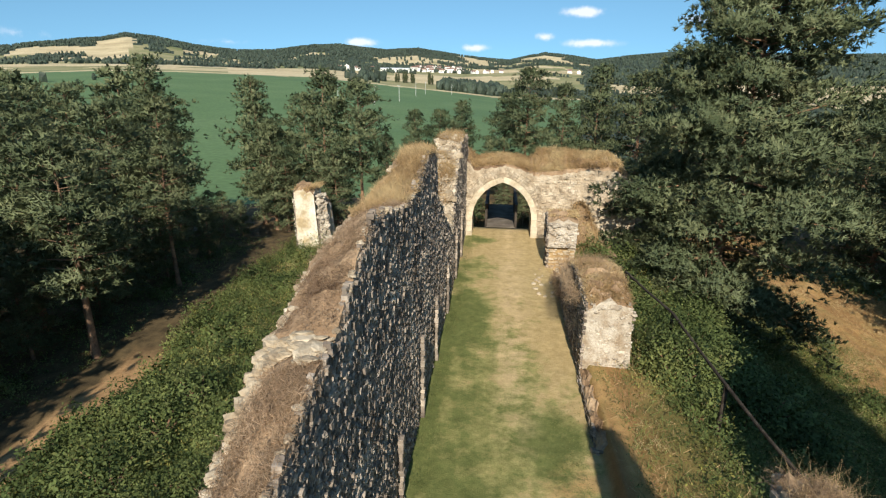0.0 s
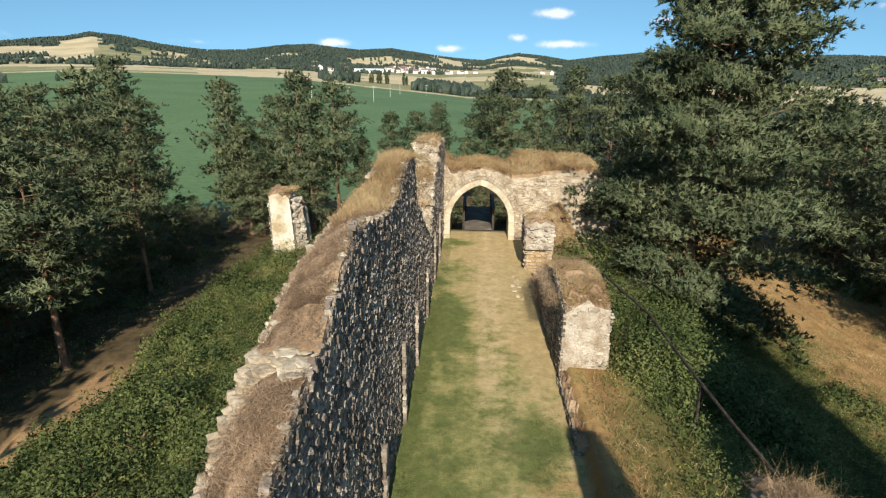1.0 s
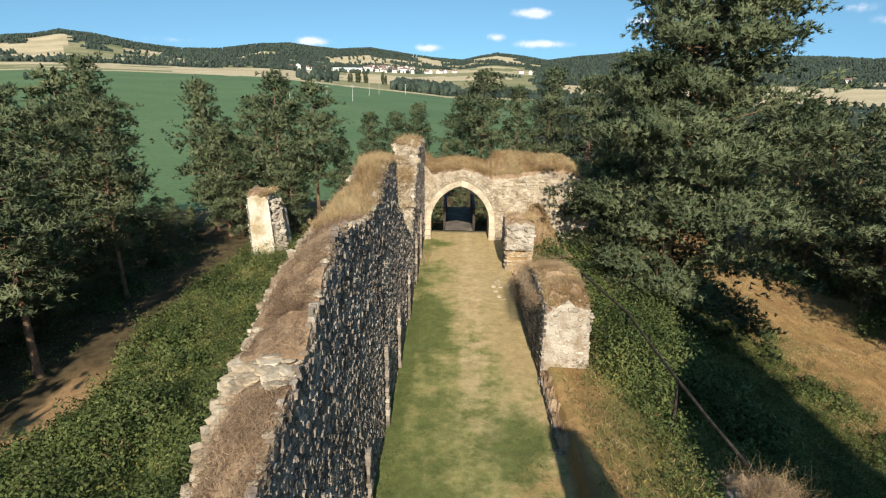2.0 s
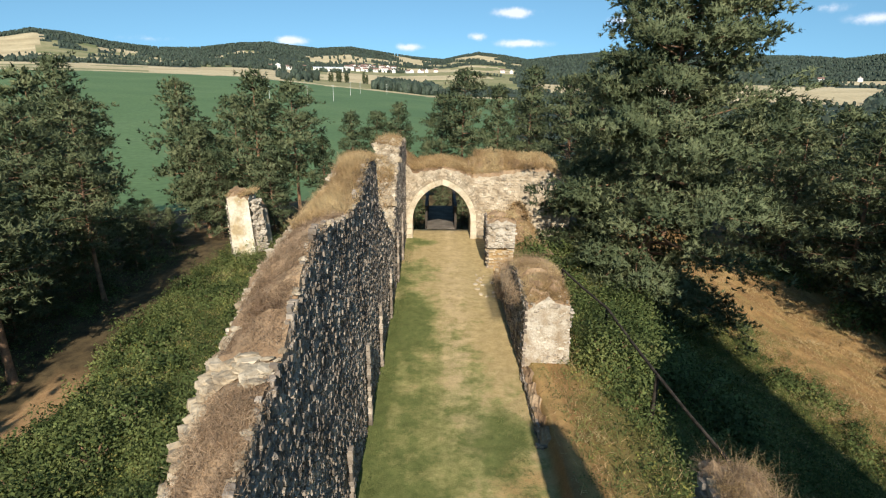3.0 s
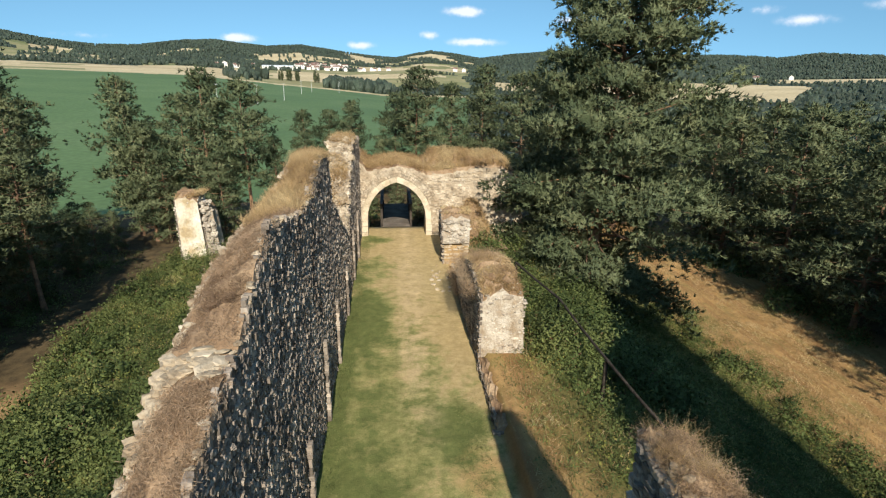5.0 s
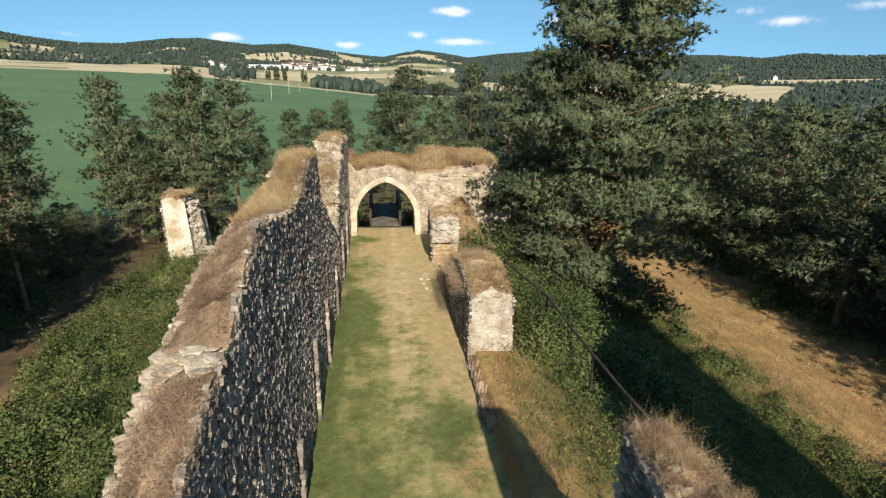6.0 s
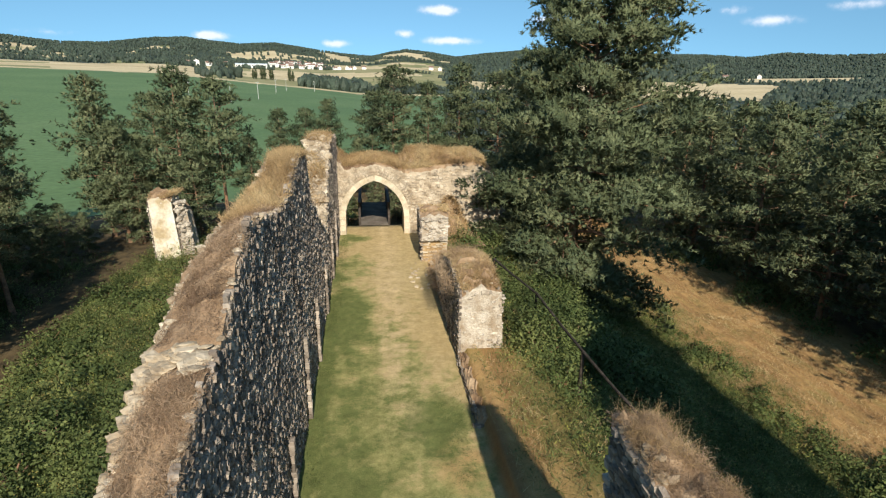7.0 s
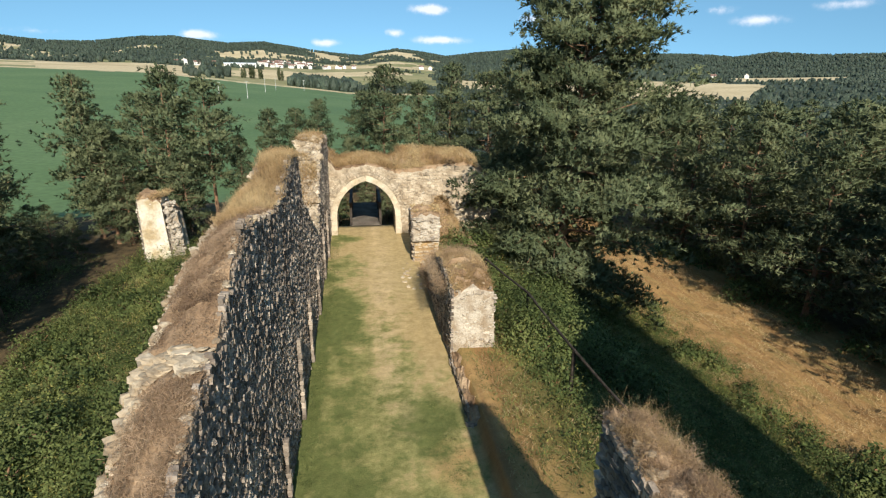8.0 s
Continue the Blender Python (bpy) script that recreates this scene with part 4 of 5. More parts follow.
# those at y <= 13 stand out of view, raised to shade the pines beyond
plant_row([(23.6, 45, 5.8, 2), (26.1, 39, 5.7, 4), (24.6, 34, 5.1, 2), (28.1, 31, 6.1, 0), (24.9, 28, 5.5, 4), (29.1, 25, 6.3, 2), (24.9, 22, 5.1, 2), (29.1, 19, 5.9, 4), (25.1, 16.5, 4.9, 4), (30.1, 13, 10, 2), (26.4, 11, 8.2, 2), (27.0, 5, 10, 4), (31.1, 6, 13, 4), (27.6, -1, 9.8, 2), (27.6, -7, 9.8, 4), (34.1, 30, 6.5, 1), (35.1, 22, 6.5, 3), (36.1, 14, 6.5, 0)],
          "dark pine with low boughs at the edge of the dry meadow", "pines beyond the meadow", 1.12)
# the last four are unseen, added for more shade on the row
plant_row([(33.1, 38, 6.3, 2), (30.1, 45, 6.4, 4), (40.1, 34, 6.7, 4), (41.1, 25, 6.5, 2), (20.5, 49, 4.4, 4), (28.6, 8.5, 9, 4), (34.5, 10, 11, 2), (29.5, 1, 12, 4), (37, 5, 13, 2)],
          "dark pine with low boughs at the edge of the dry meadow", "pines beyond the meadow", 1.12)
_w = random.Random(35)
for k in range(42):
    a, r = radians(_w.uniform(9, 56)), 58 + 190 * _w.random() ** 1.3
    x, y = r * math.sin(a), r * math.cos(a) - 2
    q = _w.uniform(0.75, 1.1)
    plant(LIGHT_PINES[k % 2], "pine_tree", x, y, height1(x, y) - 0.2, _w.uniform(0, 6.28), (q * 1.1, q * 1.1, q), "pine in the wooded hollow beyond the meadow", "tree", "pines in the hollow")
BIGP = ((0, 0.8), (0.15, 0.86), (0.42, 0.88), (0.55, 0.74), (0.64, 0.56), (0.74, 0.66), (0.9, 0.5), (1, 0.15))
big = pine(16.5, 5.6, 77, 0.09, 124, 9, 92, (0.21, 0.028), lean=(1.9, 0.5), profile=BIGP, pad=0.7, single=True, flat=0.36, sub=5, droop=0.4)
plant(big, "pine_tree", 10.2, 23.0, height1(10.2, 23.0) - 0.1, 0.4, (1, 1, 1), "large spreading pine with crooked limbs beside the gatehouse", "tree")


def bank_foot(y):
    """Where the weedy bank gives way to the earth track."""
    return -13.9 - 1.3 * smooth(16.5, 22, y) + 0.35 * nz2(y, y * 0 + 2, 0.8)


def bush_mesh(seed, n=170, per=5, size=0.06):
    """A loose dome of leaves on a few stems."""
    nr = np.random.default_rng(seed)
    d = nr.normal(size=(n, 3))
    d[:, 2] = np.abs(d[:, 2]) * 0.9
    d /= np.linalg.norm(d, axis=1)[:, None]
    lobes = 0.78 + 0.3 * np.sin(d[:, 0] * 5 + seed) * np.cos(d[:, 1] * 4 + 2 * seed)
    c = d * (lobes * nr.uniform(0.55, 1.05, n))[:, None]
    v, f, nrm = leaves(c, per, size, nr, 0.11, d * 0.8 + np.array([0, 0, 0.4]))
    sv, sf = [], []
    for k in range(5):
        a = k * 1.3 + seed
        tv, tf = tube([(0, 0, -0.1), (0.14 * math.cos(a), 0.14 * math.sin(a), 0.25), (0.34 * math.cos(a), 0.34 * math.sin(a), 0.48)], [0.035, 0.025, 0.008], 5)
        o = len(sv)
        sv += tv
        sf += [tuple(i + o for i in q) for q in tf]
    return [("stem", mesh_of("stem", sv, sf, M_BARK, True), None), ("foliage", mesh_of("foliage", v, f, M_LEAF, normals=nrm), None)]


BUSHES = [bush_mesh(k) for k in (1, 2, 3, 4)]
TALL_BUSHES = [bush_mesh(k, 480, 6, 0.034) for k in (5, 6, 7)]
_b = random.Random(41)
for x0, x1, y0, y1, n, lo, hi, lab, grp in (
        (4.8, 6.2, 9.6, 16.5, 12, 0.55, 1.0, "leafy shrub growing through the pole fence", "shrubs on the slope"),
        (5.0, 9.0, 10.8, 19, 34, 0.9, 1.6, "tall leafy shrub growing through the pole fence", "shrubs on the slope"),
        (4.6, 8.5, 8.5, 19.5, 24, 0.4, 0.8, "leafy green shrub on the slope beside the ruined wall", "shrubs on the slope"),
        (15.6, 18.4, 7, 12.5, 9, 0.7, 1.2, "green shrub at the edge of the meadow", "shrubs by the meadow"),
        (15.2, 17.0, 8, 25, 26, 0.35, 0.8, "low green shrub at the edge of the meadow", "shrubs by the meadow"),
        (13.5, 16.8, 7, 24, 12, 0.4, 0.8, "low green shrub at the edge of the meadow", "shrubs by the meadow"),
        (4.3, 8, 18, 25, 9, 0.7, 1.2, "leafy green shrub on the slope beside the ruined wall", "shrubs on the slope"),
        (-15.6, -3.2, 5, 33, 120, 0.55, 1.15, "leafy green shrub on the weedy bank", "shrubs on the bank"),
        (-11.5, -3.6, 5, 14, 16, 1.0, 1.7, "tall leafy shrub on the weedy bank", "shrubs on the bank"),
        (23.0, 26.0, 10, 38, 16, 0.7, 1.5, "leafy shrub under the dark pines", "shrubs under the pines"),
        (-5.5, -1.8, 29, 37, 9, 1.2, 2.2, "tall shrub in the moat beside the footbridge", "shrubs in the moat"),
        (2.6, 6.5, 29, 37, 9, 1.2, 2.2, "tall shrub in the moat beside the footbridge", "shrubs in the moat"),
        (-24, -18.2, 9, 34, 16, 0.5, 1.1, "shaded shrub on the woodland floor", "shrubs in the wood")):
    for _ in range(n):
        x, y, q = _b.uniform(x0, x1), _b.uniform(y0, y1), _b.uniform(lo, hi)
        if x0 < -10 and x1 < 0:
            x = max(x, bank_foot(y) + 0.6 * q) if x1 > -10 else min(x, -17.2)
        plant(TALL_BUSHES[_b.randrange(3)] if lab.startswith("tall leafy") else BUSHES[_b.randrange(4)], "shrub", x, y, height1(x, y) - 0.05, _b.uniform(0, 6.28), (q * 1.1, q * 1.1, q), lab, "shrub", grp)


def weeds(name, n, x0, x1, y0, y1, tall, per, size, seed, label, mat, gaps=1.2, edge=0.0):
    """Knee-high growth in hummocks over a stretch of slope, thinning out at its edges."""
    nr = np.random.default_rng(seed)
    x, y = nr.uniform(x0, x1, n), nr.uniform(y0, y1, n)
    hum = 0.42 + 0.55 * nz2(x, y, 0.55, seed) + 0.4 * nz2(x, y, 1.5, seed + 2) + 0.2 * nz2(x, y, 4.1, seed)
    side = np.minimum(x - x0, x1 - x) / max(edge, 1e-3)
    ok = (hum > -gaps + 0.5) & (nr.random(n) < np.clip(side, 0.03, 1))
    x, y, hum = x[ok], y[ok], np.clip(hum[ok], 0.06, 1.5)
    z = height(x, y) + tall * hum * nr.uniform(0.1, 1.0, len(x))
    if x1 < 0:
        keep = x > bank_foot(y) if x1 > -10 else x < bank_foot(y) - 2.2
        x, y, z = x[keep], y[keep], z[keep]
    out = np.stack([-1.6 * nz2(x + 0.2, y, 0.55, seed) + 1.6 * nz2(x - 0.2, y, 0.55, seed), -1.6 * nz2(x, y + 0.2, 0.55, seed) + 1.6 * nz2(x, y - 0.2, 0.55, seed), 1 + 0 * x], -1)
    v, f, nrm = leaves(np.stack([x, y, z], -1), per, size, nr, 0.075, out / np.linalg.norm(out, axis=1)[:, None])
    tagged(new(name, mesh_of(name, v, f, mat, normals=nrm)), label, "weeds", "", "stuff")


weeds("bank_weeds", 20000, -17.2, -2.9, 3.5, 36, 1.3, 6, 0.04, 5, "dense green weeds and brambles covering the bank", M_LEAF, 0.95, 1.0)
weeds("bank_flowers", 5000, -16.0, -2.9, 3.5, 36, 0.9, 6, 0.036, 25, "yellow-green tansy and nettles among the bank weeds", M_LEAF_Y, 0.5)
weeds("slope_weeds", 11000, 3.9, 16.6, 5.5, 25, 0.85, 7, 0.036, 6, "dense green weeds and brambles on the ditch slope", M_LEAF, 0.75, 2.0)
weeds("slope_dry_weeds", 4000, 3.2, 17.0, 5.5, 25, 0.7, 7, 0.034, 26, "yellowing weeds on the ditch slope", M_LEAF_Y, 0.5, 1.5)


def rough_grass(name, n, x0, x1, y0, y1, per, length, width, seed, label, mat):
    nr = np.random.default_rng(seed)
    x, y = nr.uniform(x0, x1, n), nr.uniform(y0, y1, n)
    if x1 < 0:
        x, y = x[x > bank_foot(y)], y[x > bank_foot(y)]
    v, f = blades(np.stack([x, y, height(x, y) + 0.25 * np.clip(nz2(x, y, 0.55, seed), 0, 1)], -1), per, length, width, nr, 0.6, 0.12)
    tagged(new(name, mesh_of(name, v, f, mat)), label, "grass", "", "stuff")


rough_grass("bank_grass", 8000, -16.5, -2.8, 3.5, 34, 6, 0.4, 0.007, 33, "rank green grass on the bank", M_LEAF)
rough_grass("meadow_grass", 9000, 15.5, 23.5, 8, 33, 4, 0.16, 0.008, 37, "short mown dry grass of the meadow", M_DRYGRASS)
rough_grass("bank_dry_grass", 1400, -16.5, -2.8, 3.5, 34, 6, 0.34, 0.005, 34, "dry grass stems on the bank", M_DRYGRASS)
rough_grass("slope_grass", 7000, 3.2, 18, 5.5, 24, 6, 0.3, 0.006, 35, "rank green grass on the ditch slope", M_LEAF)
rough_grass("slope_dry_grass", 4200, 2.8, 18.5, 5.5, 24, 6, 0.24, 0.0045, 36, "dry grass stems on the ditch slope", M_DRYGRASS)
weeds("wood_weeds", 5000, -27, -17.0, 6, 36, 0.6, 6, 0.045, 31, "dark undergrowth on the woodland floor", M_LEAF)
weeds("path_edge_weeds", 800, 1.3, 2.46, 6.4, 10.2, 0.12, 12, 0.011, 27, "green weeds along the foot of the low wall", M_LEAF, 0.8, 0.5)
weeds("wall_base_weeds", 1300, -1.56, -1.1, 6.5, 24, 0.14, 11, 0.011, 41, "green weeds along the foot of the tall wall", M_LEAF, 0.7)
weeds("wall_foot_weeds", 700, 2.9, 5.0, 6.0, 13.5, 0.12, 6, 0.022, 7, "scattered green weeds in dry turf", M_LEAF, 0.3)


def grass_on(parent, name, pts, per, length, width, mat, label, seed, up=0.55):
    nr = np.random.default_rng(seed)
    v, f = blades(pts, per, length, width, nr, up, 0.06)
    ob = new(name, mesh_of(name, v, f, mat))
    return tagged(ob, label, "grass", "", "stuff")


def top_points(n, seed, y0, y1):
    nr = np.random.default_rng(seed)
    u = nr.uniform(y0, y1, n)
    f = nr.uniform(0.04, 0.93, n)
    clear = (np.abs(u - 2.95 - 0.25 * f - 0.1 * np.sin(9 * f)) < 0.27) | (nz2(u, f * 2, 2.2, 4) > 0.5) | (nz2(u, f * 3, 5.1, 9) > 0.6) | (f > 0.80 + 0.12 * nz2(u, 0 * u, 3.0, 2)) | ((u > 5.6) & (u < 6.9) & (nr.random(n) < 0.75))
    u, f = u[~clear], f[~clear]
    za, zb, xb = curve_at(W_TOP, u), curve_at(W_LEFT_Z, u), curve_at(W_LEFT_X, u)
    return np.stack([-1.6 + (xb + 1.6) * f, u, za + (zb - za) * f + 0.08 * np.sin(np.pi * f) + 0.02 + 0.06 * np.clip(nz2(u, f * 3, 4.3, 6), 0, 1)], -1)


grass_on(None, "wall_top_grass", top_points(26000, 3, 0.5, 14.5), 6, 0.075, 0.0026, M_DRYBROWN, "matted dry brown grass along the wall top", 4, 0.2)


def mound_points(n, seed, x0, x1, y0, y1, fz):
    nr = np.random.default_rng(seed)
    x, y = nr.uniform(x0, x1, n), nr.uniform(y0, y1, n)
    return np.stack([x, y, fz(x, y)], -1)


M_STRAW = M_DRYGRASS
grass_on(None, "tall_dry_grass", top_points(4500, 8, 7.6, 12.6), 7, 0.2, 0.0045, M_STRAW, "golden dry grass on the broken wall", 9, 0.6)
grass_on(None, "gate_top_grass", mound_points(4200, 12, -1.6, 6.2, 25.2, 26.9, lambda x, y: curve_at(G_TOP, x) + curve_at(G_BACK, x) * (y - 25.03) / 1.87 + 0.05), 8, 0.24, 0.007, M_STRAW, "golden dry grass on top of the gatehouse", 13, 0.6)


def east_top(x, y):
    f = np.clip((x - 2.52) / 1.2, 0, 1)
    return np.interp(y, [t[0] for t in E_TOP], [t[1] for t in E_TOP]) + 0.14 * np.sin(np.pi * f)


grass_on(None, "stub_grass", mound_points(4400, 14, 2.56, 3.7, 11.6, 17.1, east_top), 7, 0.13, 0.005, M_STRAW, "dry grass on the ruined stub", 15, 0.4)


def near_top(x, y):
    f = np.clip((x - 2.63) / (curve_at(N_SIDE, y) - 2.63), 0, 1)
    a, b = np.interp(y, [t[0] for t in N_TOP], [t[1] for t in N_TOP]), np.interp(y, [t[0] for t in N_TOP], [t[2] for t in N_TOP])
    return a + (b - a) * f + 0.1 * np.sin(np.pi * f) + 0.13 * np.clip(nz2(x, y, 5.0, 3) + 0.6 * nz2(x, y, 12.0, 5), -0.4, 1)


_n = mound_points(13000, 16, 2.65, 3.8, 0.4, 2.44, near_top)
_n = _n[nz2(_n[:, 0], _n[:, 1], 7.0, 8) < 0.4]
_n = _n[_n[:, 0] < curve_at(N_SIDE, _n[:, 1]) + 0.02]
grass_on(None, "near_wall_grass", _n, 7, 0.06, 0.0021, M_DRYBROWN, "dry brown grass on the broken wall end", 17, 0.3)

# unseen round tower behind the camera, its rim shaped to cast the ditch's shadow
T_TOP = [(5.6, 9.6), (7.0, 10.8), (8.6, 11.6), (10.2, 12.4), (11.0, 14.8), (12.0, 16.2), (14.0, 16.6), (15.7, 16.0)]


def tower():
    rnd = random.Random(51)
    bm = bmesh.new()
    rings = []
    for f in (0, 0.3, 0.55, 0.8, 1.0):
        ring = []
        for k in range(48):
            a = 2 * math.pi * k / 48
            r = 4.75 + rnd.uniform(-0.06, 0.06)
            x = 10.7 + r * math.cos(a)
            top = curve_at(T_TOP, x) + rnd.uniform(-0.4, 0.3)
            ring.append(bm.verts.new((x, -7.5 + r * math.sin(a), -5 + (top + 5) * f)))
        rings.append(ring)
    for a, b in zip(rings, rings[1:]):
        for k in range(48):
            bm.faces.new((a[k], a[(k + 1) % 48], b[(k + 1) % 48], b[k]))
    bm.faces.new(rings[-1])
    me = bpy.data.meshes.new("wall_tower")
    bm.to_mesh(me)
    bm.free()
    me.materials.append(M_MORTAR)
    tagged(new("wall_tower", me), "unseen round rubble tower, broken down on one side, added to shade the ditch", "castle tower", "", "structure")


tower()

# ---- the gateway's surroundings ----


def heap(x, y):
    return 0.1 + 1.9 * smooth(22.4, 25.0, y) * np.exp(-((x - 4.15) / 0.75) ** 2)


def grass_heap():
    gx, gy = np.meshgrid(np.linspace(2.9, 5.6, 22), np.linspace(22.0, 25.1, 24))
    gz = heap(gx, gy) + 0.05 * nz2(gx, gy, 3.0)
    i, j = np.meshgrid(np.arange(21), np.arange(23))
    a = j * 22 + i
    tagged(new("rubble_heap", mesh_of("rubble_heap", np.stack([gx, gy, gz], -1).reshape(-1, 3), np.stack([a, a + 1, a + 23, a + 22], -1).reshape(-1, 4), M_TURF, True)), "heap of fallen rubble under dry turf against the gatehouse", "rubble heap", "", "structure")


grass_heap()
grass_on(None, "heap_grass", mound_points(1100, 18, 3.3, 5.0, 22.6, 25.0, heap), 7, 0.22, 0.008, M_STRAW, "golden dry grass on the rubble heap", 19, 0.5)
grass_on(None, "pier_grass", mound_points(300, 20, 2.3, 3.5, 20.45, 21.7, lambda x, y: 2.3 + 0 * x), 7, 0.16, 0.007, M_STRAW, "dry grass on the masonry pier", 21, 0.5)
grass_on(None, "broken_top_grass", [west_top(18.9 + 0.6 * math.sin(k) + 0.5 * math.sin(1.7 * k), 0.2 + 0.75 * ((k * 0.618) % 1)) for k in range(420)] + [west_top(21.8 + 0.8 * math.sin(k), 0.05 + 0.9 * ((k * 0.618) % 1)) for k in range(340)], 7, 0.3, 0.007, M_STRAW, "dry grass on the sloping broken wall", 22, 0.5)
grass_on(None, "stub_stalks", mound_points(380, 23, 2.5, 3.6, 12.0, 16.8, east_top), 5, 0.32, 0.004, M_DRYBROWN, "tall dry stalks on the ruined stub", 24, 0.7)
grass_on(None, "near_wall_straw", _n[nz2(_n[:, 0], _n[:, 1], 4.0, 2) > 0.15][::2], 6, 0.12, 0.0018, M_STRAW, "golden dry straw on the broken wall end", 47, 0.35)
grass_on(None, "near_wall_stalks", mound_points(150, 28, 2.68, 3.3, 1.6, 2.46, near_top), 4, 0.28, 0.0013, M_STRAW, "tall dry stalks on the broken wall end", 29, 0.75)
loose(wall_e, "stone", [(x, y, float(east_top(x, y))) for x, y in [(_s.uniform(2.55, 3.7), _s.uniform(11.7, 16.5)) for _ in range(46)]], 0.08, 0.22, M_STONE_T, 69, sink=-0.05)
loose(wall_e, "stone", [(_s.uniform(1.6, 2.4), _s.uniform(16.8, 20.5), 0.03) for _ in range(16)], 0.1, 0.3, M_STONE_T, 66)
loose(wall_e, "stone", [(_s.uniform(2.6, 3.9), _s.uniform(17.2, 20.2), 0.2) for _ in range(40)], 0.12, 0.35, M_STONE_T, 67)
loose(wall_e, "stone", [(_s.gauss(3.9, 0.35), _s.gauss(18.6, 0.5), 0.9 - 0.35 * k / 60) for k in range(60)], 0.12, 0.42, M_FIELD, 79, 0.7)
grass_on(None, "stub_brush", [(2.42 + 0.25 * math.sin(3.1 * k), 12.2 + 3.2 * ((k * 0.618) % 1), 2.2 - 0.35 * ((k * 0.377) % 1)) for k in range(420)], 6, 0.3, 0.0032, M_DRYBROWN, "brown dead brush hanging over the side of the ruined stub", 48, 0.25)
grass_on(None, "wall_foot_brush", [(2.6 + 0.25 * math.sin(2.3 * k), 16.0 + 2.6 * ((k * 0.618) % 1), 0.25 + 0.3 * ((k * 0.377) % 1)) for k in range(380)], 6, 0.26, 0.004, M_DRYBROWN, "brown dead weeds between the stub and the pier", 49, 0.4)
grass_on(None, "stump_grass", mound_points(350, 43, -13.5, -12.0, 32.1, 33.5, lambda x, y: 0.62 + 0.12 * np.sin(3 * x)), 9, 0.34, 0.010, M_STRAW, "dry grass on the plastered stump", 44, 0.5)
loose(wall_e, "stone", [(2.58 + 1.16 * f, 11.64 + _s.uniform(-0.02, 0.03), _s.uniform(-0.1, 2.2)) for f in [_s.random() for _ in range(120)]], 0.07, 0.24, M_FIELD, 76, 0.55)
loose(wall_e, "stone", [(3.74 + _s.uniform(-0.06, 0.08), 11.62 + _s.uniform(-0.03, 0.06), 0.075 * k) for k in range(29)], 0.1, 0.2, M_FIELD, 77, 0.6)
loose(pier_head, "stone", [(_s.uniform(2.25, 3.4), 20.2 + _s.uniform(-0.03, 0.03), _s.uniform(1.1, 2.1)) for _ in range(60)], 0.1, 0.3, M_FIELD, 78, 0.6)
loose(stump_core, "stone", [(-12.05 + 0.95 * f * (0.6 + 0.4 * q), 32.1 + _s.uniform(-0.1, 0.15), 0.35 - 4.7 * q * (0.35 + 0.65 * f)) for f, q in [(_s.random(), _s.random()) for _ in range(130)]], 0.14, 0.4, M_FIELD, 72, 0.8)
loose(stump, "stone", [(-13.6 + 1.6 * q, _s.uniform(32.0, 33.3), 0.5 + _s.uniform(-0.25, 0.25)) for q in [_s.random() for _ in range(24)]] + [(-13.58, _s.uniform(32.0, 32.3), _s.uniform(-4, 0.2)) for _ in range(26)], 0.1, 0.28, M_FIELD, 73, 0.7)
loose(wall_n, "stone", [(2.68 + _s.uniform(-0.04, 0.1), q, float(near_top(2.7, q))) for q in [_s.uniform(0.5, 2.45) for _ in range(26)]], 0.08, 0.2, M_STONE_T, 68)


def beam(name, a, b, w, h, mat, parent, label=""):
    """A squared timber from a to b."""
    a, b = Vector(a), Vector(b)
    d = b - a
    m = Matrix.Translation((a + b) / 2) @ d.to_track_quat("X", "Z").to_matrix().to_4x4() @ Matrix.Diagonal((d.length, w, h, 1))
    bm = bmesh.new()
    bmesh.ops.create_cube(bm, size=1.0, matrix=m)
    bmesh.ops.bevel(bm, geom=bm.edges[:], offset=0.008, segments=1, affect="EDGES")
    return part(name, bm, mat, parent, label)


def bridge():
    b = empty("footbridge", 0.3, 27.2, -0.15, "timber footbridge with dark rails behind the gateway", "bridge")
    rnd = random.Random(71)
    y = 0.2
    while y < 5.8:
        w = rnd.uniform(0.17, 0.2)
        beam("plank", (-0.85, y + w / 2, -0.02), (0.75, y + w / 2, -0.02 + rnd.uniform(-0.006, 0.006)), w - 0.012, 0.05, M_DECK, b)
        y += w
    for x in (-0.7, 0.6):
        beam("girder", (x, 0, -0.2), (x, 5.9, -0.2), 0.2, 0.28, M_WOOD, b)
    for x in (-0.88, 0.78):
        for k in range(4):
            beam("post", (x, 0.3 + 1.8 * k, -0.3), (x, 0.3 + 1.8 * k, 1.2), 0.13, 0.13, M_WOOD, b)
        beam("handrail", (x, 0.2, 1.25), (x, 5.9, 1.23), 0.16, 0.1, M_WOOD, b)
        for z in (0.18, 0.48, 0.78, 1.05):
            beam("rail", (x, 0.2, z), (x, 5.9, z), 0.05, 0.26, M_WOOD, b)


bridge()


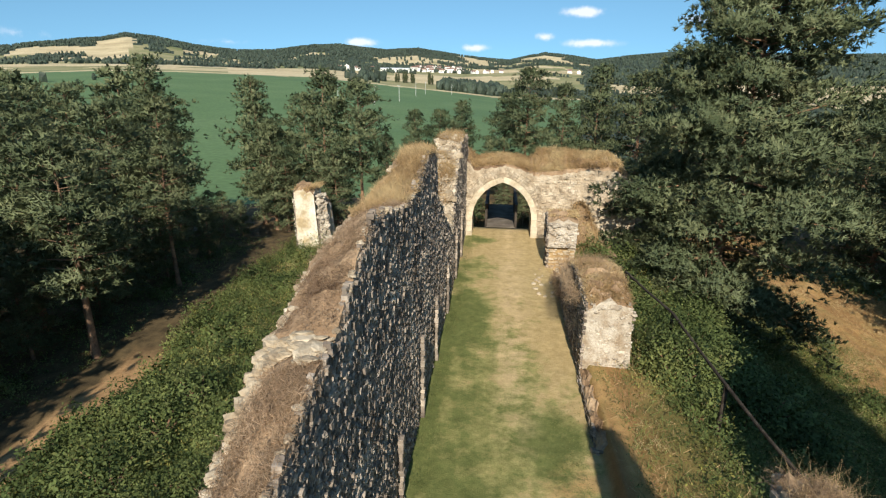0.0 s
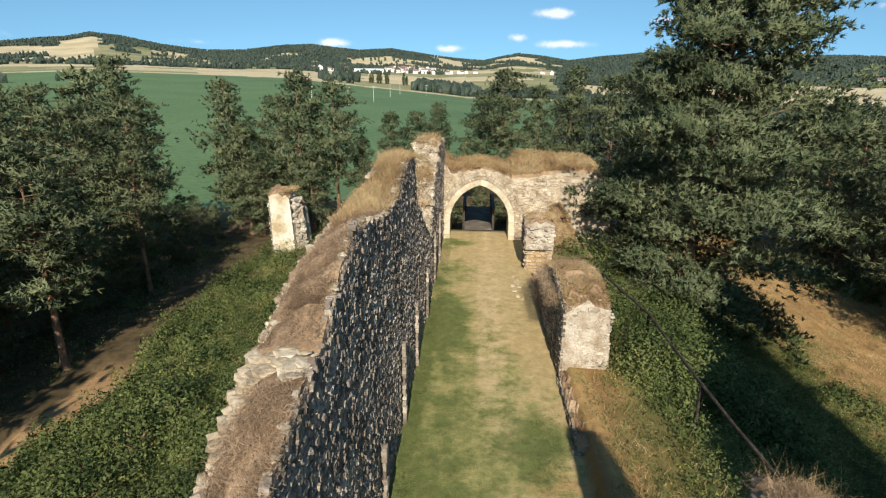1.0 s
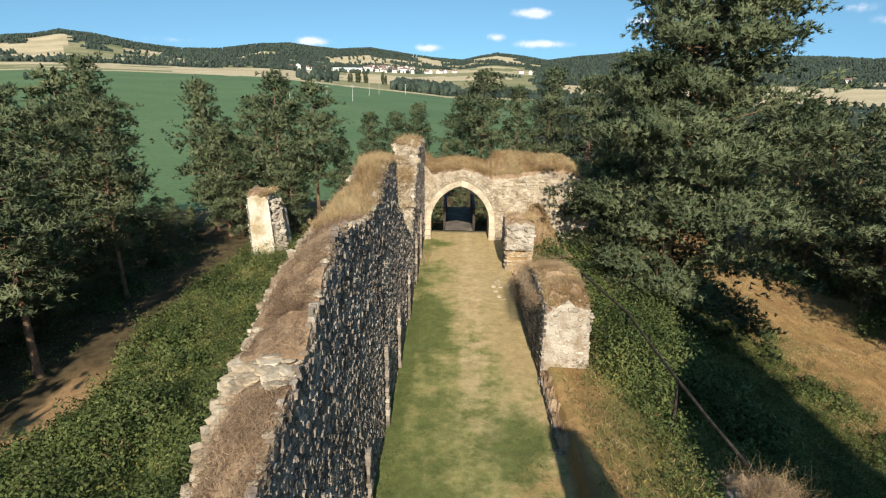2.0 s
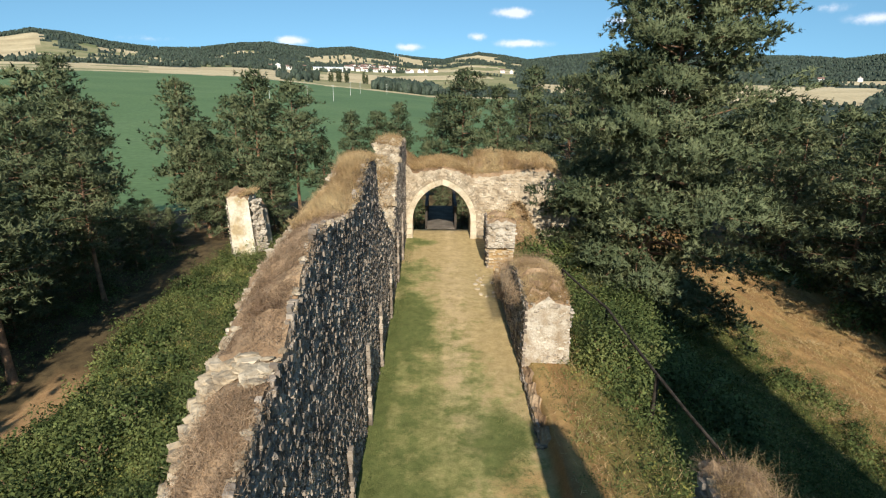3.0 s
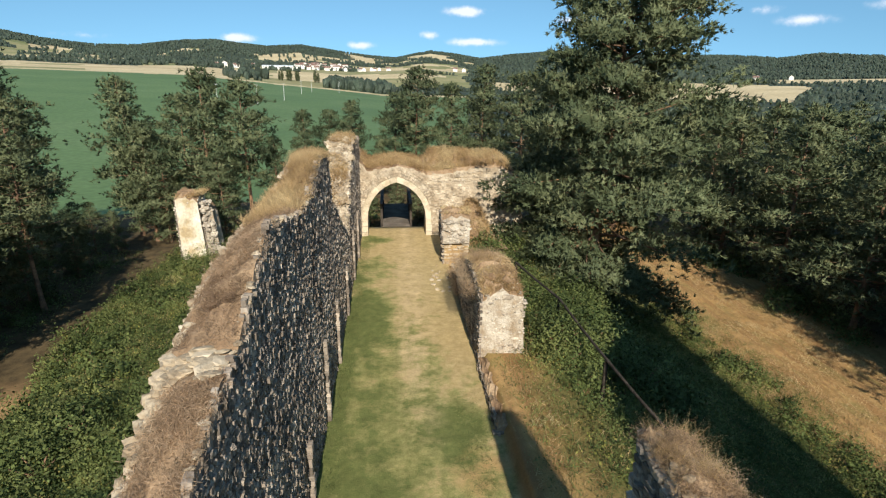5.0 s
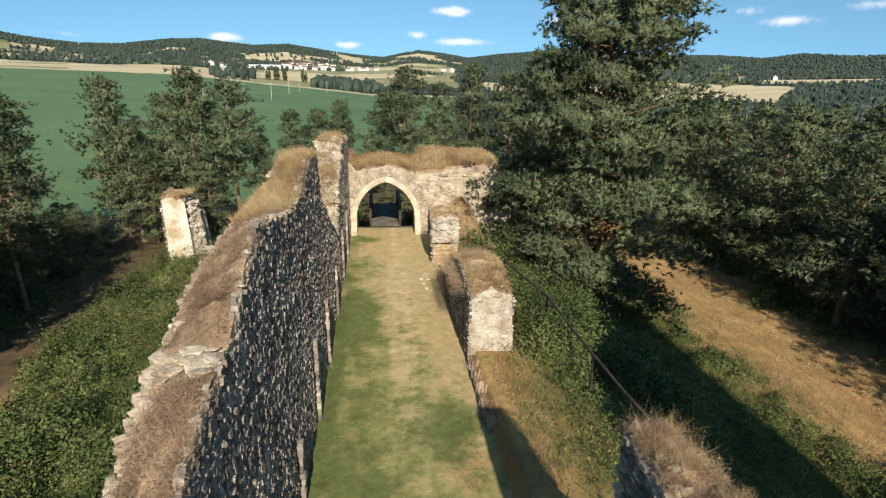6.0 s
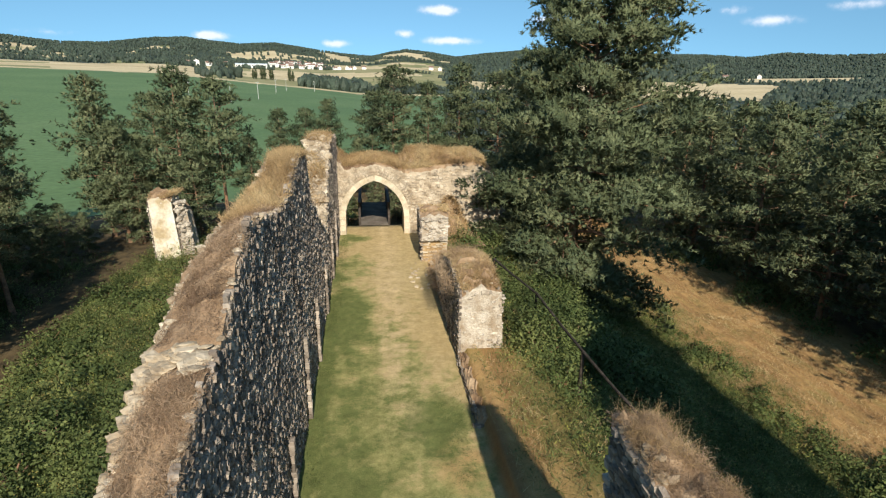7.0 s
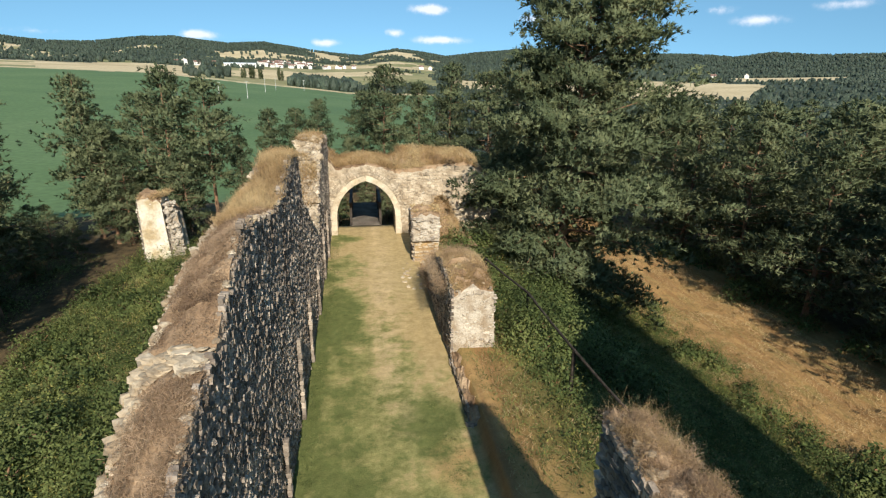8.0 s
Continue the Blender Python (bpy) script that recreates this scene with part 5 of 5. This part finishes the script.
def fence():
    """Handrail of rough poles along the edge of the drop."""
    f = empty("rail_fence", 5.3, 12, 0.3, "weathered wooden pole fence along the slope", "fence")
    pts = [(-0.45, 5.2, 0.85), (0.1, 1.4, 0.95), (0.1, -2.6, 1.0), (0.35, -5.6, 0.9)]
    for a, b in zip(pts, pts[1:]):
        v, fc = tube([a, ((a[0] + b[0]) / 2, (a[1] + b[1]) / 2, (a[2] + b[2]) / 2 - 0.03), b], [0.042, 0.036, 0.04], 8)
        child("rail", mesh_of("rail", v, fc, M_RAIL, True), f)
    for x, y, z in pts:
        g = height1(5.3 + x, 12 + y) - 0.3
        v, fc = tube([(x, y, g - 0.3), (x + 0.01, y, (g + z) / 2), (x, y, z + 0.02)], [0.06, 0.056, 0.05], 8)
        child("post", mesh_of("post", v, fc, M_RAIL, True), f)


fence()


# ---- the far country ----
def at_far(az, r):
    a = radians(az)
    x, y = r * math.sin(a), r * math.cos(a) - 2
    return x, y, height1(x, y)


def far_woods():
    """Trees of the distant woods and hedges, each a small rough crown."""
    nr = np.random.default_rng(81)
    spots = []
    az, r = nr.uniform(-48, 50, 60000), 620 + 2400 * nr.random(60000) ** 0.8
    x, y = r * np.sin(np.radians(az)), r * np.cos(np.radians(az)) - 2
    ok = region(x, y) == 4
    x, y, r = x[ok][:15000], y[ok][:15000], r[ok][:15000]
    spots.append(np.stack([x, y, 1.7 + 0.0011 * r], -1))
    # hedges and tree belts: azimuth from, to, distance from, to, number, size
    for a0, a1, r0, r1, n, q in ((-46, -30, 1180, 1230, 75, 4), (-30, -16, 1210, 1260, 60, 4), (-40, -34, 1350, 1400, 50, 4), (-24, -15, 1330, 1420, 110, 5), (-16, -12.5, 640, 1000, 40, 4), (-14.6, -12.2, 760, 900, 70, 5), (-12.2, -9, 1180, 1230, 30, 3.5), (-6.2, -0.3, 640, 790, 330, 5), (-6.6, -5.4, 640, 700, 30, 4.5),
                                 (-10.5, -3.5, 1420, 1850, 260, 3.6), (-17.5, -13, 1300, 1420, 60, 4.5), (-30, -12, 1500, 1780, 130, 4), (-12, -3, 1500, 1750, 60, 5), (-30, -12, 1700, 1900, 70, 5), (-46, -28, 1500, 1900, 80, 3.5), (-30, -3, 1950, 2250, 150, 5), (9, 26, 600, 660, 130, 5), (37.5, 52, 420, 900, 500, 4), (26, 37, 600, 625, 40, 2.5), (8, 30, 1300, 1450, 200, 7), (8, 52, 330, 600, 1500, 2.8), (-45, -36, 430, 434, 3, 3.0)):
        a, d = np.radians(nr.uniform(a0, a1, n)), nr.uniform(r0, r1, n)
        spots.append(np.stack([d * np.sin(a), d * np.cos(a) - 2, q * nr.uniform(0.6, 1.3, n)], -1))
    p = np.concatenate(spots)
    t = (1 + 5 ** 0.5) / 2
    ico = np.array([(-1, t, 0), (1, t, 0), (-1, -t, 0), (1, -t, 0), (0, -1, t), (0, 1, t), (0, -1, -t), (0, 1, -t), (t, 0, -1), (t, 0, 1), (-t, 0, -1), (-t, 0, 1)]) / 1.9
    fac = np.array([(0, 11, 5), (0, 5, 1), (0, 1, 7), (0, 7, 10), (0, 10, 11), (1, 5, 9), (5, 11, 4), (11, 10, 2), (10, 7, 6), (7, 1, 8), (3, 9, 4), (3, 4, 2), (3, 2, 6), (3, 6, 8), (3, 8, 9), (4, 9, 5), (2, 4, 11), (6, 2, 10), (8, 6, 7), (9, 8, 1)])
    n = len(p)
    v = ico[None] * (1 + nr.uniform(-0.3, 0.3, (n, 12, 1))) * (p[:, 2, None, None] * np.array([0.85, 0.85, 1.5]))
    v = v + np.stack([p[:, 0], p[:, 1], height(p[:, 0], p[:, 1]) + p[:, 2] * 0.7], -1)[:, None]
    f = fac[None] + (np.arange(n) * 12)[:, None, None]
    tagged(new("far_woods", mesh_of("far_woods", v.reshape(-1, 3), f.reshape(-1, 3), M_FOREST, False)), "distant dark woods, copses and hedges on the hills", "woods", "", "stuff")


far_woods()
M_WHITE = material("white_plaster", [(0.70, 0.68, 0.64), (0.76, 0.74, 0.70), (0.82, 0.80, 0.77)], 0.3, 0.85, 0.1, 6)
M_ROOF = material("red_roof_tiles", [(0.15, 0.10, 0.085), (0.21, 0.13, 0.105), (0.26, 0.16, 0.13)], 0.5, 0.85, 0.2, 8)
M_GREYROOF = material("grey_sheet_roof", [(0.45, 0.50, 0.56), (0.52, 0.58, 0.64), (0.60, 0.65, 0.70)], 0.05, 0.6, 0.1, 8)
M_GLASS = material("dark_window", [(0.03, 0.035, 0.04), (0.05, 0.055, 0.06), (0.07, 0.075, 0.08)], 1.0, 0.2, 0.0, 4)
M_POLE = material("pale_concrete", [(0.42, 0.42, 0.40), (0.52, 0.52, 0.50), (0.60, 0.60, 0.58)], 0.8, 0.85, 0.2, 8)


def house(w, d, h, rise, roof, label, windows):
    """A gabled house: walls, two-pitched roof with eaves, windows towards the valley."""
    e = empty("house", 0, 0, 0, label, "house", "houses of the village")
    bm = bmesh.new()
    bmesh.ops.create_cube(bm, size=1.0, matrix=Matrix.Translation((0, 0, h / 2 - 1)) @ Matrix.Diagonal((w, d, h + 2, 1)))
    for s in (-1, 1):
        bm.faces.new([bm.verts.new(c) for c in ((s * w / 2, -d / 2, h), (s * w / 2, d / 2, h), (s * w / 2, 0, h + rise))])
    part("wall", bm, M_WHITE, e)
    bm = bmesh.new()
    o, t = 0.5, 0.3
    prof = [(-d / 2 - o, h - o * rise / (d / 2)), (0, h + rise), (d / 2 + o, h - o * rise / (d / 2)), (d / 2 + o, h + t - o * rise / (d / 2)), (0, h + rise + t), (-d / 2 - o, h + t - o * rise / (d / 2))]
    ends = [[bm.verts.new((s * (w / 2 + o), y, z)) for y, z in prof] for s in (-1, 1)]
    for k in range(6):
        bm.faces.new((ends[0][k], ends[0][(k + 1) % 6], ends[1][(k + 1) % 6], ends[1][k]))
    for q in ends:
        bm.faces.new(q)
    bmesh.ops.recalc_face_normals(bm, faces=bm.faces)
    top = part("roof", bm, roof, e)
    bm = bmesh.new()
    bmesh.ops.create_cube(bm, size=1.0, matrix=Matrix.Translation((w * 0.22, d * 0.1, h + rise + 0.2)) @ Matrix.Diagonal((0.9, 0.9, 1.8, 1)))
    part("chimney", bm, M_WHITE, top)
    for k in range(windows):
        bm = bmesh.new()
        bmesh.ops.create_cube(bm, size=1.0, matrix=Matrix.Translation((-w / 2 + w * (k + 0.5) / windows, -d / 2 - 0.03, h * 0.55)) @ Matrix.Diagonal((w / windows * 0.4, 0.12, h * 0.3, 1)))
        pane = part("window", bm, M_GLASS, e)
        bm = bmesh.new()
        bmesh.ops.create_cube(bm, size=1.0, matrix=Matrix.Translation((-w / 2 + w * (k + 0.5) / windows, -d / 2 - 0.06, h * 0.55 - h * 0.16)) @ Matrix.Diagonal((w / windows * 0.46, 0.25, 0.16, 1)))
        part("sill", bm, M_WHITE, pane)
    return e


cottage = house(12, 9, 6, 3.2, M_ROOF, "white village house with a brownish-red tiled roof", 3)
block_house = house(18, 11, 9.5, 2.8, M_ROOF, "larger white village house with a red roof", 5)
hall = house(70, 22, 7, 1.6, M_GREYROOF, "long white works hall with a grey roof", 12)
_h = random.Random(91)
homes = [(-15.9, 1330, 1), (-15.3, 1345, 0), (-16.6, 1350, 0), (-14.9, 1310, 0), (-21.8, 1480, 0), (-19.2, 1500, 0), (-13.3, 1520, 0)]
homes += [(_h.uniform(-9.6, -4.2), _h.uniform(1430, 1850), k % 4 == 0) for k in range(48)] + [(_h.uniform(-3.5, 0.2), _h.uniform(1450, 1700), 0) for k in range(6)] + [(6.5, 1500, 0), (7.4, 1520, 0), (12.2, 1500, 0), (34.5, 1420, 0), (37.2, 1440, 0)]
for k, (a, r, big_one) in enumerate(homes):
    src = block_house if big_one else cottage
    x, y, z = at_far(a, r)
    m = pose(x, y, z + 0.5, 0, 0, -a + _h.choice((0, 0, 90, 25)))
    if k == 0:
        block_house.matrix_basis = m
    elif k == 1:
        cottage.matrix_basis = m
    else:
        copy_thing(src, m)
x, y, z = at_far(-11.1, 1380)
hall.matrix_basis = pose(x, y, z + 1, 0, 0, 12)


POPLAR = pine(13, 1.5, 61, 0.06, 40, 5, 30, (0.5, 0.09), profile=((0, 0.6), (0.4, 1.0), (0.8, 0.7), (1, 0.15)), flat=1.0)
for a, r, q in ((-11.0, 770, 0.9), (-10.75, 772, 1.0), (-10.2, 780, 1.15), (-9.95, 782, 1.15), (-9.4, 790, 1.05), (-9.2, 792, 1.0), (-7.6, 800, 1.3), (-7.3, 804, 1.0)):
    x, y, z = at_far(a, r)
    plant(POPLAR, "poplar_tree", x, y, z - 0.3, a, (q, q, q), "slender dark poplar in a row below the village", "tree", "poplars below the village")


def power_pole(az, r, h):
    x, y, z = at_far(az, r)
    e = empty("power_pole", x, y, z, "pale concrete power pole standing in the green crop", "pole", "power poles in the field")
    e.rotation_euler = (0, 0, radians(-az - 20))
    v, f = tube([(0, 0, -0.5), (0, 0, h * 0.5), (0, 0, h)], [0.17, 0.13, 0.09], 8)
    child("pole", mesh_of("pole", v, f, M_POLE, True), e)
    arm = beam("crossarm", (-1.0, 0, h - 0.5), (1.0, 0, h - 0.5), 0.14, 0.14, M_POLE, e)
    for q in (-0.8, 0, 0.8):
        v, f = tube([(q, 0, h - 0.44), (q, 0, h - 0.2)], [0.07, 0.05], 6)
        child("insulator", mesh_of("insulator", v, f, M_POLE, True), arm)


for a, r in ((-16.9, 270), (-13.25, 290), (-10.7, 330), (-9.0, 420), (-8.0, 470), (-5.3, 520)):
    power_pole(a, r, 9.5)
